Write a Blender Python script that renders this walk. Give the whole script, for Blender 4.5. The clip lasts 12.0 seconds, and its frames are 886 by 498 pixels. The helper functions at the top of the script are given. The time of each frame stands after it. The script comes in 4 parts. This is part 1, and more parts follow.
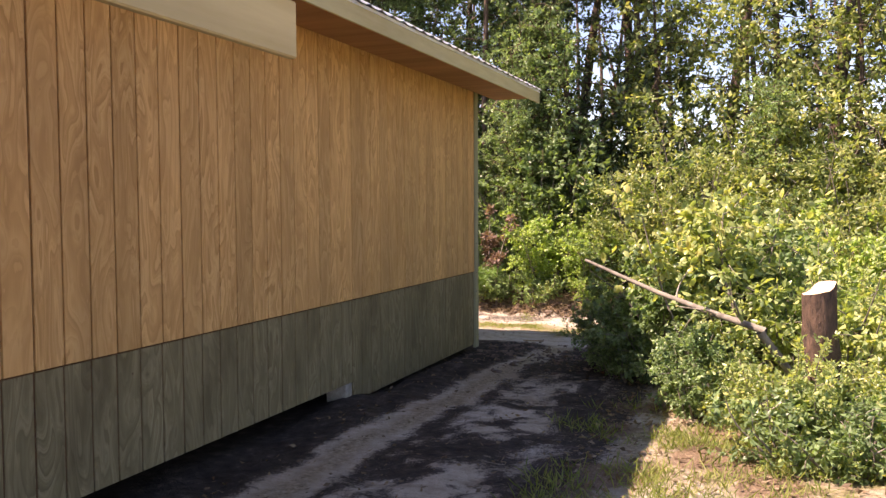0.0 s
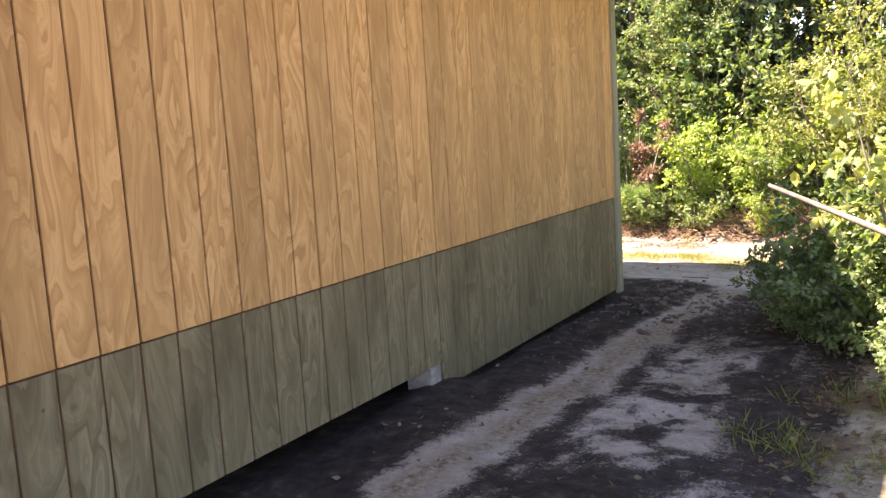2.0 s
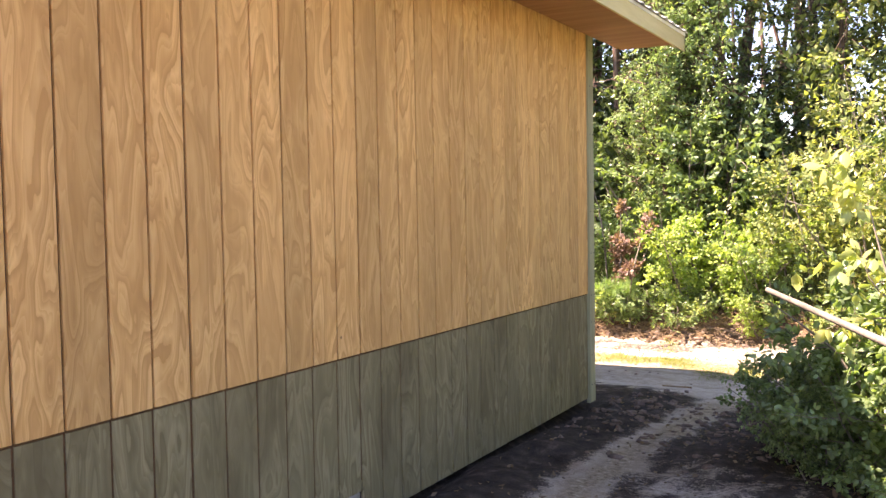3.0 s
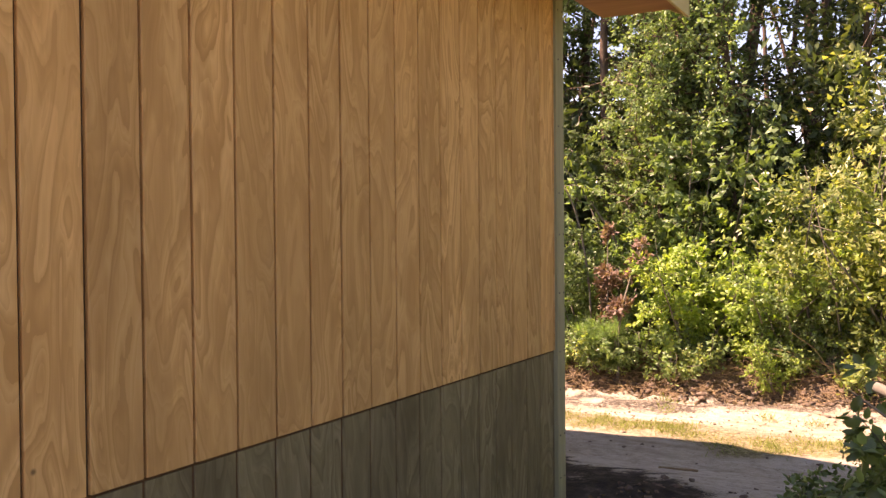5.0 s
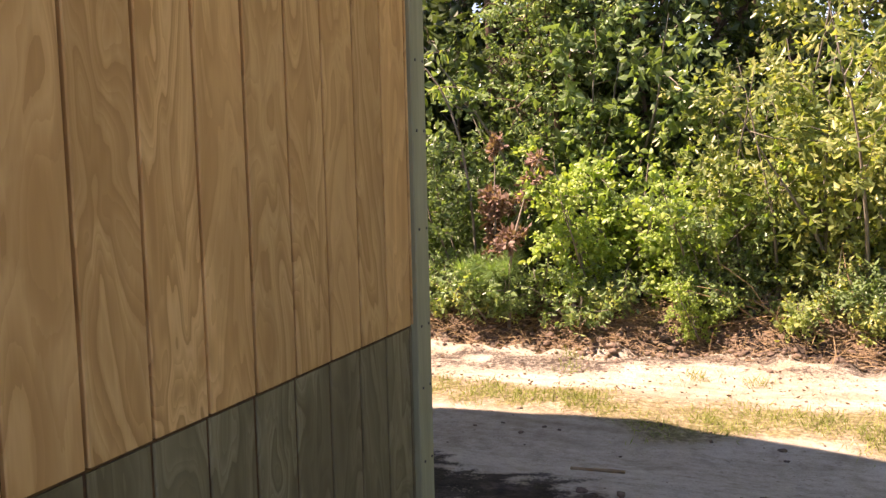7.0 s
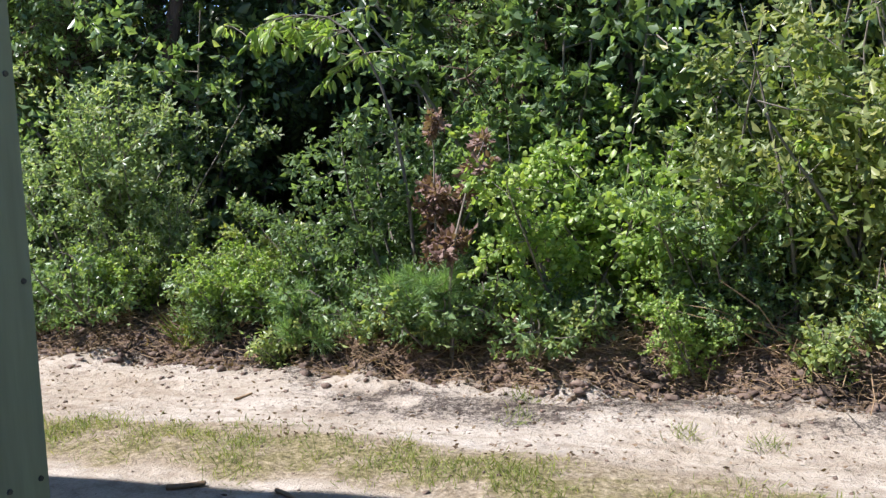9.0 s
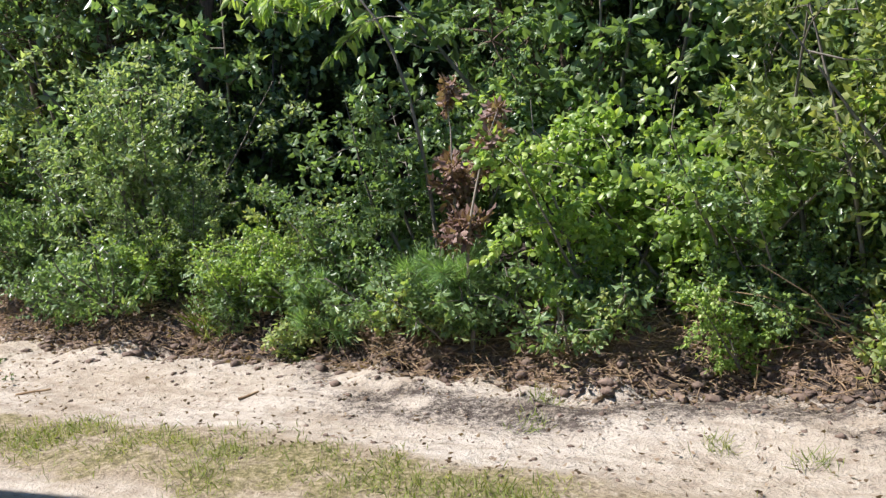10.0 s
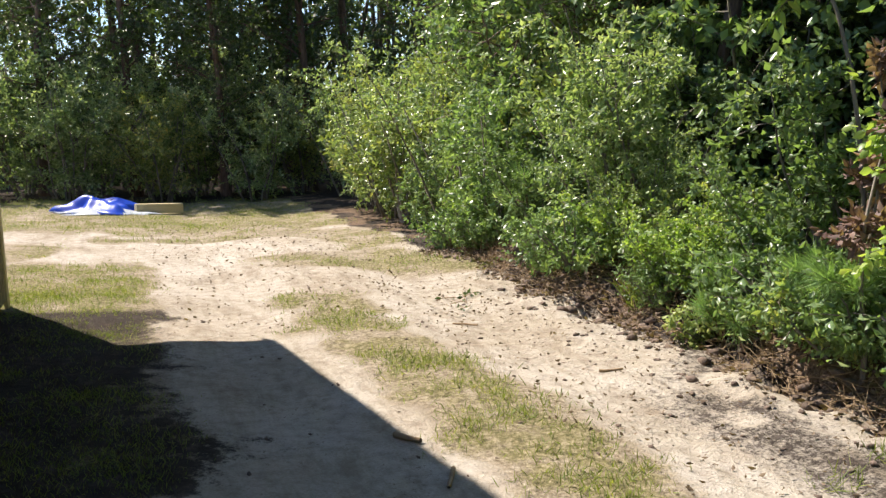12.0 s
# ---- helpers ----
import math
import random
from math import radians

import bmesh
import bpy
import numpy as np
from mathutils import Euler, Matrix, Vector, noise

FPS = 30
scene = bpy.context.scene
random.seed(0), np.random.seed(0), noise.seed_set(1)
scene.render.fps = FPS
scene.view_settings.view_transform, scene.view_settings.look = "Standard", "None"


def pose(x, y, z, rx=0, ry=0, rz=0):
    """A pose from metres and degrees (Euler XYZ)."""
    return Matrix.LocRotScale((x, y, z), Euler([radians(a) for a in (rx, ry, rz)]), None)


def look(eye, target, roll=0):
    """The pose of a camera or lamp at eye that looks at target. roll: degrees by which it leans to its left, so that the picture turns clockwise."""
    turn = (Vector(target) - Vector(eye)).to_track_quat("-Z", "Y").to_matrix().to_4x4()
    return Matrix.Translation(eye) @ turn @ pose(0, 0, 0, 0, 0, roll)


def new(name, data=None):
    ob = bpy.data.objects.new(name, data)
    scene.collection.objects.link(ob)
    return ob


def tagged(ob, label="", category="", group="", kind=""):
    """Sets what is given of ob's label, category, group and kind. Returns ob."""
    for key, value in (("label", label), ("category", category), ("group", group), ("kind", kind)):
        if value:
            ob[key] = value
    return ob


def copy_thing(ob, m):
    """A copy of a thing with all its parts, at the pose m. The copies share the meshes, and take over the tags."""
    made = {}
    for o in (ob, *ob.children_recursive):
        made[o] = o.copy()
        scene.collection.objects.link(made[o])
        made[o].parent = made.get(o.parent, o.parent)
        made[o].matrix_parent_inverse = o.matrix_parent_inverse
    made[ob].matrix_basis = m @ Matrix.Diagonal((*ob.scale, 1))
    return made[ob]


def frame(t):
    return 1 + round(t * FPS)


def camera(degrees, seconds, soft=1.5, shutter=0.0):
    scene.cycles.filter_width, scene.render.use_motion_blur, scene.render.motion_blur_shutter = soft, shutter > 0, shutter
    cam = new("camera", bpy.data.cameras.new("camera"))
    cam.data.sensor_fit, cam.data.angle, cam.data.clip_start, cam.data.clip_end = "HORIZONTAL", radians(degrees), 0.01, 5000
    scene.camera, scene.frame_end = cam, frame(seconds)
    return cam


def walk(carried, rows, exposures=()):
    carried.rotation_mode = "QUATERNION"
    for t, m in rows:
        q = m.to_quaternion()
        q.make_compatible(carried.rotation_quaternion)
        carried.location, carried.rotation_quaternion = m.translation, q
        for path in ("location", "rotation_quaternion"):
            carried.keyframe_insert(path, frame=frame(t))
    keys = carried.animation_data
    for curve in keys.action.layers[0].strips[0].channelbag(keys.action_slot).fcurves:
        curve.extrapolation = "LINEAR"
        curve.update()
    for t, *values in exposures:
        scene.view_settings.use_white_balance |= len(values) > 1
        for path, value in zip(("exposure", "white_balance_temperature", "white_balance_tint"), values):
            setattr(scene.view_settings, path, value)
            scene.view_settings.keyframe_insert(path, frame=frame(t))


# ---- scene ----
cam = camera(52.5, 12.0, 1.4)
METRES, EYE, TILT, LEAN, TURN = 12.9, 1.75, 0.0, 0.0, 20.0
SKY, SUN = 0.098, 4.7
# seconds, stops, kelvin, tint
EXPOSURES = [(0.0, 1.6, 7900, 34), (1.0, 1.75, 7900, 34), (1.5, 2.0, 7900, 34), (2.0, 2.55, 7900, 34), (2.5, 2.85, 7900, 34), (3.2, 2.45, 7900, 34), (4.8, 1.75, 9300, 41), (5.5, 2.0, 9300, 40),
             (6.0, 2.02, 9100, 39), (7.1, 1.7, 8300, 34), (8.8, 1.02, 5850, 19), (10.0, 1.0, 6000, 16), (12.0, 0.97, 6600, 14)]
ROWS = [
    (0.0, 0.0, 0.0, 0.0000, -0.02, -2.74, 0.35),
    (0.5, 0.0089, 0.0481, 0.0004, 0.32, -3.8, 2.24),
    (1.0, 0.0153, 0.0893, 0.0024, 3.13, -3.54, 3.49),
    (1.5, 0.0195, 0.1333, 0.0022, 9.25, -3.03, 2.32),
    (2.0, 0.0215, 0.1785, 0.0012, 9.82, -8.09, 3.42),
    (2.5, 0.027, 0.2204, -0.0006, 12.94, -6.69, 1.35),
    (3.0, 0.0311, 0.2627, -0.0045, 9.15, -2.61, 0.95),
    (5.0, 0.0436, 0.4441, -0.0081, 8.75, -0.92, 0.5),
    (5.5, 0.0434, 0.4888, -0.0089, 6.79, -3.98, 0.97),
    (6.0, 0.0451, 0.5375, -0.0112, 7.41, -5.0, 0.86),
    (6.5, 0.0431, 0.5795, -0.0135, 3.74, -5.79, 0.9),
    (7.0, 0.0473, 0.6249, -0.0172, 1.52, -5.65, 1.33),
    (9.0, 0.1004, 0.7699, -0.0207, 2.86, -6.43, 2.01),
    (9.5, 0.1173, 0.7983, -0.0206, 6.68, -6.79, 3.58),
    (10.0, 0.1435, 0.8233, -0.0208, 9.33, -8.1, 4.2),
    (10.5, 0.1721, 0.8444, -0.0208, 20.09, -8.1, 3.34),
    (11.0, 0.1942, 0.8656, -0.0206, 36.47, -8.09, 0.58),
    (11.5, 0.2197, 0.8846, -0.0189, 47.79, -7.1, 0.88),
    (12.0, 0.2574, 0.9097, -0.0271, 51.42, -7.99, 1.62),
]
walk(cam, [(t, pose(0, 0, EYE, TILT, LEAN, TURN) @ pose(METRES * x, METRES * y, METRES * z, 90 + pitch, roll, yaw)) for t, x, y, z, yaw, pitch, roll in ROWS], EXPOSURES)

# ---- world, sun ----
SUN_FROM = Vector((-0.63, -0.36, 1.0)).normalized()
world = bpy.data.worlds.new("world")
scene.world = world
world.use_nodes = True
wt = world.node_tree
sky = wt.nodes.new("ShaderNodeTexSky")
sky.sky_type = "NISHITA"
sky.sun_disc = False
sky.dust_density, sky.ozone_density, sky.altitude = 0.1, 3.0, 700
sky.sun_elevation = math.asin(SUN_FROM.z)
sky.sun_rotation = math.atan2(SUN_FROM.x, SUN_FROM.y)
wt.links.new(sky.outputs["Color"], wt.nodes["Background"].inputs["Color"])
wt.nodes["Background"].inputs["Strength"].default_value = SKY
sun = new("sun", bpy.data.lights.new("sun", "SUN"))
sun.data.energy, sun.data.angle, sun.data.color = SUN, radians(0.55), (1.0, 0.93, 0.82)
sun.matrix_world = look(SUN_FROM * 60, (0, 0, 0))


# ---- materials ----
def material(name, rough=0.8):
    m = bpy.data.materials.new(name)
    m.use_nodes = True
    t = m.node_tree
    b = t.nodes["Principled BSDF"]
    b.inputs["Roughness"].default_value = rough
    return m, t, b


def node(t, kind, **values):
    n = t.nodes.new(kind)
    for key, v in values.items():
        n.inputs[key.replace("_", " ")].default_value = v
    return n


def ramp(t, fac, stops):
    n = t.nodes.new("ShaderNodeValToRGB")
    e = n.color_ramp.elements
    while len(e) < len(stops):
        e.new(0.5)
    for el, (p, c) in zip(e, stops):
        el.position, el.color = p, (*c, 1)
    t.links.new(fac, n.inputs["Fac"])
    return n.outputs["Color"]


def mix(t, fac, a, b, how="MIX"):
    n = t.nodes.new("ShaderNodeMix")
    n.data_type, n.blend_type = "RGBA", how
    for sock, v in ((n.inputs[0], fac), (n.inputs[6], a), (n.inputs[7], b)):
        if isinstance(v, (int, float)):
            sock.default_value = v
        elif isinstance(v, tuple):
            sock.default_value = (*v, 1)
        else:
            t.links.new(v, sock)
    return n.outputs[2]


def math_node(t, op, a, b=0.0):
    n = t.nodes.new("ShaderNodeMath")
    n.operation = op
    for sock, v in ((n.inputs[0], a), (n.inputs[1], b)):
        if isinstance(v, (int, float)):
            sock.default_value = v
        else:
            t.links.new(v, sock)
    return n.outputs[0]


def coords(t, scale=(1, 1, 1), spread=0.0, what="Object"):
    tc = t.nodes.new("ShaderNodeTexCoord")
    mp = node(t, "ShaderNodeMapping", Scale=scale)
    t.links.new(tc.outputs[what], mp.inputs["Vector"])
    if spread:
        info = t.nodes.new("ShaderNodeObjectInfo")
        k = math_node(t, "MULTIPLY", info.outputs["Random"], spread)
        xyz = t.nodes.new("ShaderNodeCombineXYZ")
        for i in range(3):
            t.links.new(k, xyz.inputs[i])
        t.links.new(xyz.outputs[0], mp.inputs["Location"])
    return mp.outputs["Vector"]


def noise_tex(t, vec, scale, detail=3, rough=0.55, distort=0.0):
    n = node(t, "ShaderNodeTexNoise", Scale=scale, Detail=detail, Roughness=rough, Distortion=distort)
    t.links.new(vec, n.inputs["Vector"])
    return n.outputs["Fac"]


def bump(t, b, height, strength, distance):
    n = node(t, "ShaderNodeBump", Strength=strength, Distance=distance)
    t.links.new(height, n.inputs["Height"])
    t.links.new(n.outputs[0], b.inputs["Normal"])


def plywood(name, dark, mid, light, stain, stain_amount, rough=0.75):
    """Rotary-cut pine face: wild cathedral figure stretched along the height, a different figure on every sheet."""
    m, t, b = material(name, rough)
    geo = t.nodes.new("ShaderNodeNewGeometry")
    tc = t.nodes.new("ShaderNodeTexCoord")
    info = t.nodes.new("ShaderNodeObjectInfo")
    # a jump in the figure from strip to strip and from panel to panel
    jump = math_node(t, "ADD", math_node(t, "MULTIPLY", geo.outputs["Random Per Island"], 0.35), math_node(t, "MULTIPLY", info.outputs["Random"], 91.0))
    xyz = t.nodes.new("ShaderNodeCombineXYZ")
    t.links.new(jump, xyz.inputs[0])
    t.links.new(jump, xyz.inputs[2])
    add = t.nodes.new("ShaderNodeVectorMath")
    t.links.new(tc.outputs["Object"], add.inputs[0])
    t.links.new(xyz.outputs[0], add.inputs[1])
    mp = node(t, "ShaderNodeMapping", Scale=(1, 1, 0.27))
    t.links.new(add.outputs[0], mp.inputs["Vector"])
    vec = mp.outputs["Vector"]
    # wavering growth rings: soft on one side, crisp and feathered on the other
    ragged = node(t, "ShaderNodeMapping", Scale=(1, 1, 0.16))
    t.links.new(add.outputs[0], ragged.inputs["Vector"])
    feather = math_node(t, "MULTIPLY", math_node(t, "SUBTRACT", noise_tex(t, ragged.outputs["Vector"], 42, 3, 0.6), 0.5), 0.030)
    field = math_node(t, "ADD", noise_tex(t, vec, 5.2, 2, 0.45, 0.7), feather)
    wide = math_node(t, "FRACT", math_node(t, "MULTIPLY", field, 8.0))
    close = math_node(t, "FRACT", math_node(t, "MULTIPLY", field, 24.0))
    rings = math_node(t, "ADD", math_node(t, "MULTIPLY", wide, 0.72), math_node(t, "MULTIPLY", close, 0.28))
    fine = node(t, "ShaderNodeMapping", Scale=(1, 1, 0.02))
    t.links.new(add.outputs[0], fine.inputs["Vector"])
    grain = noise_tex(t, fine.outputs["Vector"], 150, 2)
    broad = noise_tex(t, vec, 1.7, 3)
    fig = math_node(t, "ADD", math_node(t, "MULTIPLY", rings, 0.8), math_node(t, "MULTIPLY", grain, 0.22))
    col = ramp(t, fig, [(0.12, mid), (0.3, light), (0.5, mid), (0.82, dark)])
    plain = noise_tex(t, vec, 1.9, 2)
    col = mix(t, ramp(t, plain, [(0.36, (0.35, 0.35, 0.35)), (0.60, (0.8, 0.8, 0.8))]), mid, col)
    # darker heartwood islands with feathered ends
    isle = math_node(t, "ADD", noise_tex(t, vec, 9.5, 3, 0.55, 0.6), math_node(t, "MULTIPLY", feather, 2.2))
    col = mix(t, math_node(t, "MULTIPLY", ramp(t, isle, [(0.50, (0, 0, 0)), (0.57, (1, 1, 1))]), 0.34), col, dark)
    tone = ramp(t, broad, [(0.3, (0.82, 0.80, 0.76)), (0.7, (1.08, 1.06, 1.02))])
    col = mix(t, 1.0, col, tone, "MULTIPLY")
    strip = ramp(t, geo.outputs["Random Per Island"], [(0, (0.88, 0.87, 0.84)), (1, (1.09, 1.08, 1.06))])
    col = mix(t, 1.0, col, strip, "MULTIPLY")
    col = mix(t, 1.0, col, ramp(t, info.outputs["Random"], [(0, (0.92, 0.91, 0.90)), (1, (1.07, 1.07, 1.07))]), "MULTIPLY")
    st = node(t, "ShaderNodeMapping", Scale=(1, 1, 0.3))
    t.links.new(tc.outputs["Object"], st.inputs["Vector"])
    blot = noise_tex(t, st.outputs["Vector"], 3.1, 4, 0.6)
    col = mix(t, math_node(t, "MULTIPLY", ramp(t, blot, [(0.5, (0, 0, 0)), (0.72, (1, 1, 1))]), stain_amount), col, stain)
    # small knots and nail heads
    vo = node(t, "ShaderNodeTexVoronoi", Scale=2.6)
    t.links.new(add.outputs[0], vo.inputs["Vector"])
    knot = ramp(t, vo.outputs["Distance"], [(0.012, (1, 1, 1)), (0.03, (0, 0, 0))])
    col = mix(t, math_node(t, "MULTIPLY", knot, 0.75), col, (0.07, 0.035, 0.015))
    t.links.new(col, b.inputs["Base Color"])
    bump(t, b, fig, 0.35, 0.002)
    return m


def rough_stuff(name, a, bcol, scale, rough=0.9, bumpy=0.4, dist=0.01, stretch=(1, 1, 1), spread=9.0):
    m, t, b = material(name, rough)
    v = coords(t, stretch, spread)
    n1, n2 = noise_tex(t, v, scale, 5, 0.65), noise_tex(t, v, scale * 0.17, 3)
    col = ramp(t, n1, [(0.3, a), (0.7, bcol)])
    col = mix(t, 1.0, col, ramp(t, n2, [(0.3, (0.75, 0.75, 0.75)), (0.7, (1.15, 1.15, 1.15))]), "MULTIPLY")
    t.links.new(col, b.inputs["Base Color"])
    bump(t, b, n1, bumpy, dist)
    return m


def leafy(name, stops, rough=0.32, through_light=0.4):
    """Leaves: the hue varies from leaf to leaf and from plant to plant, and they let some light through."""
    m, t, b = material(name, rough)
    geo = t.nodes.new("ShaderNodeNewGeometry")
    info = t.nodes.new("ShaderNodeObjectInfo")
    k = math_node(t, "ADD", math_node(t, "MULTIPLY", geo.outputs["Random Per Island"], 0.62), math_node(t, "MULTIPLY", info.outputs["Random"], 0.2))
    v = coords(t)
    k = math_node(t, "ADD", k, math_node(t, "MULTIPLY", math_node(t, "SUBTRACT", noise_tex(t, v, 1.6, 2), 0.32), 0.6))
    col = ramp(t, k, stops)
    t.links.new(col, b.inputs["Base Color"])
    b.inputs["Specular IOR Level"].default_value = 0.45
    tr = t.nodes.new("ShaderNodeBsdfTranslucent")
    t.links.new(mix(t, 1.0, col, (1.5, 1.6, 0.6), "MULTIPLY"), tr.inputs["Color"])
    ms = t.nodes.new("ShaderNodeMixShader")
    ms.inputs[0].default_value = through_light
    t.links.new(b.outputs[0], ms.inputs[1])
    t.links.new(tr.outputs[0], ms.inputs[2])
    t.links.new(ms.outputs[0], t.nodes["Material Output"].inputs["Surface"])
    return m


SIDING = plywood("pine_siding", (0.43, 0.232, 0.085), (0.61, 0.365, 0.155), (0.72, 0.47, 0.225), (0.46, 0.245, 0.085), 0.3)
SKIRT = plywood("treated_skirting", (0.125, 0.105, 0.056), (0.20, 0.178, 0.105), (0.27, 0.248, 0.16), (0.09, 0.072, 0.036), 0.7)
GROOVE = rough_stuff("groove_wood", (0.07, 0.034, 0.014), (0.13, 0.066, 0.028), 30)
FASCIA = rough_stuff("pale_pine_board", (0.50, 0.42, 0.22), (0.62, 0.54, 0.31), 14, 0.7, 0.3, 0.003, (1, 0.1, 1))
TREATED = rough_stuff("green_treated_board", (0.26, 0.265, 0.165), (0.38, 0.385, 0.25), 18, 0.75, 0.4, 0.003, (1, 1, 0.08))
SOFFIT = rough_stuff("soffit_wood", (0.30, 0.14, 0.06), (0.42, 0.21, 0.10), 10, 0.8, 0.3, 0.003, (0.1, 1, 1))
METAL = rough_stuff("galvanised_roofing", (0.72, 0.73, 0.74), (0.82, 0.83, 0.84), 6, 0.35, 0.05, 0.002)
METAL.node_tree.nodes["Principled BSDF"].inputs["Metallic"].default_value = 0.6
WHITE = rough_stuff("white_painted_metal", (0.74, 0.75, 0.76), (0.84, 0.85, 0.86), 9, 0.4, 0.05, 0.002)
CONCRETE = rough_stuff("concrete", (0.24, 0.23, 0.20), (0.36, 0.35, 0.31), 25)
NAIL = rough_stuff("nail_steel", (0.05, 0.045, 0.04), (0.10, 0.09, 0.08), 60, 0.5)
BARK = rough_stuff("bark", (0.05, 0.033, 0.024), (0.19, 0.125, 0.088), 22, 0.9, 0.9, 0.02, (1, 1, 0.22))
GREYBARK = rough_stuff("grey_bark", (0.13, 0.11, 0.09), (0.30, 0.27, 0.22), 16, 0.9, 0.7, 0.012, (1, 1, 0.3))
CUTWOOD = rough_stuff("cut_wood", (0.62, 0.45, 0.25), (0.80, 0.66, 0.44), 14, 0.8, 0.3, 0.004)
STUMPBARK = rough_stuff("furrowed_pine_bark", (0.03, 0.02, 0.015), (0.15, 0.09, 0.062), 19, 0.95, 1.0, 0.03, (1, 1, 0.4))
STALK = rough_stuff("dry_stalk", (0.23, 0.15, 0.08), (0.40, 0.29, 0.17), 18, 0.9, 0.3, 0.005)
CLOD = rough_stuff("dark_earth", (0.10, 0.07, 0.052), (0.25, 0.182, 0.14), 14, 0.95, 0.8, 0.03)
TARP = rough_stuff("blue_tarp", (0.010, 0.045, 0.42), (0.02, 0.09, 0.60), 3, 0.35, 0.15, 0.02)
TARPBACK = rough_stuff("silver_tarp", (0.42, 0.46, 0.52), (0.62, 0.66, 0.72), 3, 0.4, 0.15, 0.02)

LEAF = {
    "green": leafy("green_leaf", [(0.0, (0.072, 0.104, 0.048)), (0.45, (0.150, 0.220, 0.102)), (0.8, (0.239, 0.351, 0.162)), (1, (0.453, 0.508, 0.235))]),
    "lime": leafy("bright_leaf", [(0.0, (0.13, 0.20, 0.055)), (0.5, (0.27, 0.39, 0.105)), (1, (0.48, 0.54, 0.17))], 0.4, 0.4),
    "grey": leafy("grey_green_leaf", [(0.0, (0.11, 0.155, 0.08)), (0.5, (0.24, 0.33, 0.165)), (1, (0.50, 0.54, 0.35))], 0.27),
    "yellow": leafy("yellow_green_leaf", [(0.0, (0.137, 0.212, 0.088)), (0.5, (0.314, 0.381, 0.159)), (0.85, (0.50, 0.50, 0.18)), (1, (0.55, 0.46, 0.16))]),
    "olive": leafy("olive_leaf", [(0.0, (0.085, 0.125, 0.05)), (0.5, (0.225, 0.285, 0.108)), (0.85, (0.42, 0.42, 0.16)), (1, (0.45, 0.30, 0.12))]),
    # darkened copy of the green leaf: the wood's shade is in this colour
    "dark": leafy("shade_toned_leaf", [(0.0, (0.037, 0.053, 0.024)), (0.6, (0.078, 0.117, 0.053)), (1, (0.163, 0.218, 0.098))], 0.36),
    "red": leafy("withered_red_leaf", [(0.0, (0.100, 0.055, 0.045)), (0.5, (0.210, 0.130, 0.105)), (1, (0.380, 0.270, 0.220))], 0.6, 0.25),
    "brown": leafy("dead_brown_leaf", [(0.0, (0.090, 0.060, 0.038)), (0.6, (0.200, 0.140, 0.090)), (1, (0.420, 0.330, 0.220))], 0.7, 0.2),
    "needle": leafy("pine_needle", [(0.0, (0.11, 0.19, 0.085)), (0.6, (0.22, 0.35, 0.15)), (1, (0.42, 0.52, 0.20))], 0.45),
    "grass": leafy("grass_blade", [(0.0, (0.090, 0.130, 0.030)), (0.5, (0.190, 0.240, 0.060)), (0.85, (0.320, 0.330, 0.110)), (1, (0.440, 0.370, 0.180))], 0.55),
}


# ---- mesh helpers ----
def mesh_object(name, verts, faces, mat, parent=None, smooth=False):
    me = bpy.data.meshes.new(name)
    me.from_pydata([tuple(v) for v in verts], [], faces)
    me.materials.append(mat)
    if smooth:
        me.shade_smooth()
    ob = new(name, me)
    ob.parent = parent
    return ob


def part(name, bm, mat, parent=None, label="", smooth=False):
    me = bpy.data.meshes.new(name)
    bm.normal_update()
    bm.to_mesh(me)
    bm.free()
    me.materials.append(mat)
    if smooth:
        me.shade_smooth()
    ob = new(name, me)
    ob.parent = parent
    return tagged(ob, label)


def box(x0, x1, y0, y1, z0, z1, bevel=0.004, bm=None):
    made = bmesh.new()
    bmesh.ops.create_cube(made, size=1.0, matrix=Matrix.LocRotScale(((x0 + x1) / 2, (y0 + y1) / 2, (z0 + z1) / 2), None, (x1 - x0, y1 - y0, z1 - z0)))
    if bevel:
        bmesh.ops.bevel(made, geom=made.edges[:], offset=bevel, segments=1, affect="EDGES", profile=0.5)
    if bm is None:
        return made
    me = bpy.data.meshes.new("tmp")
    made.to_mesh(me)
    bm.from_mesh(me)
    made.free()
    bpy.data.meshes.remove(me)
    return bm


def empty(name, at=(0, 0, 0), **tags):
    ob = new(name)
    ob.location = at
    ob.empty_display_size = 0.1
    return tagged(ob, **tags)


def quads(name, v, f, mat, parent=None, label=""):
    """A mesh straight from arrays: v (n, 3) places, f (m, 3 or 4) corners."""
    me = bpy.data.meshes.new(name)
    v, f = np.asarray(v, dtype=np.float32), np.asarray(f, dtype=np.int32)
    me.vertices.add(len(v))
    me.vertices.foreach_set("co", v.ravel())
    me.loops.add(f.size)
    me.loops.foreach_set("vertex_index", f.ravel())
    me.polygons.add(len(f))
    me.polygons.foreach_set("loop_start", np.arange(0, f.size, f.shape[1], dtype=np.int32))
    me.update(calc_edges=True)
    me.materials.append(mat)
    ob = new(name, me)
    ob.parent = parent
    return tagged(ob, label)


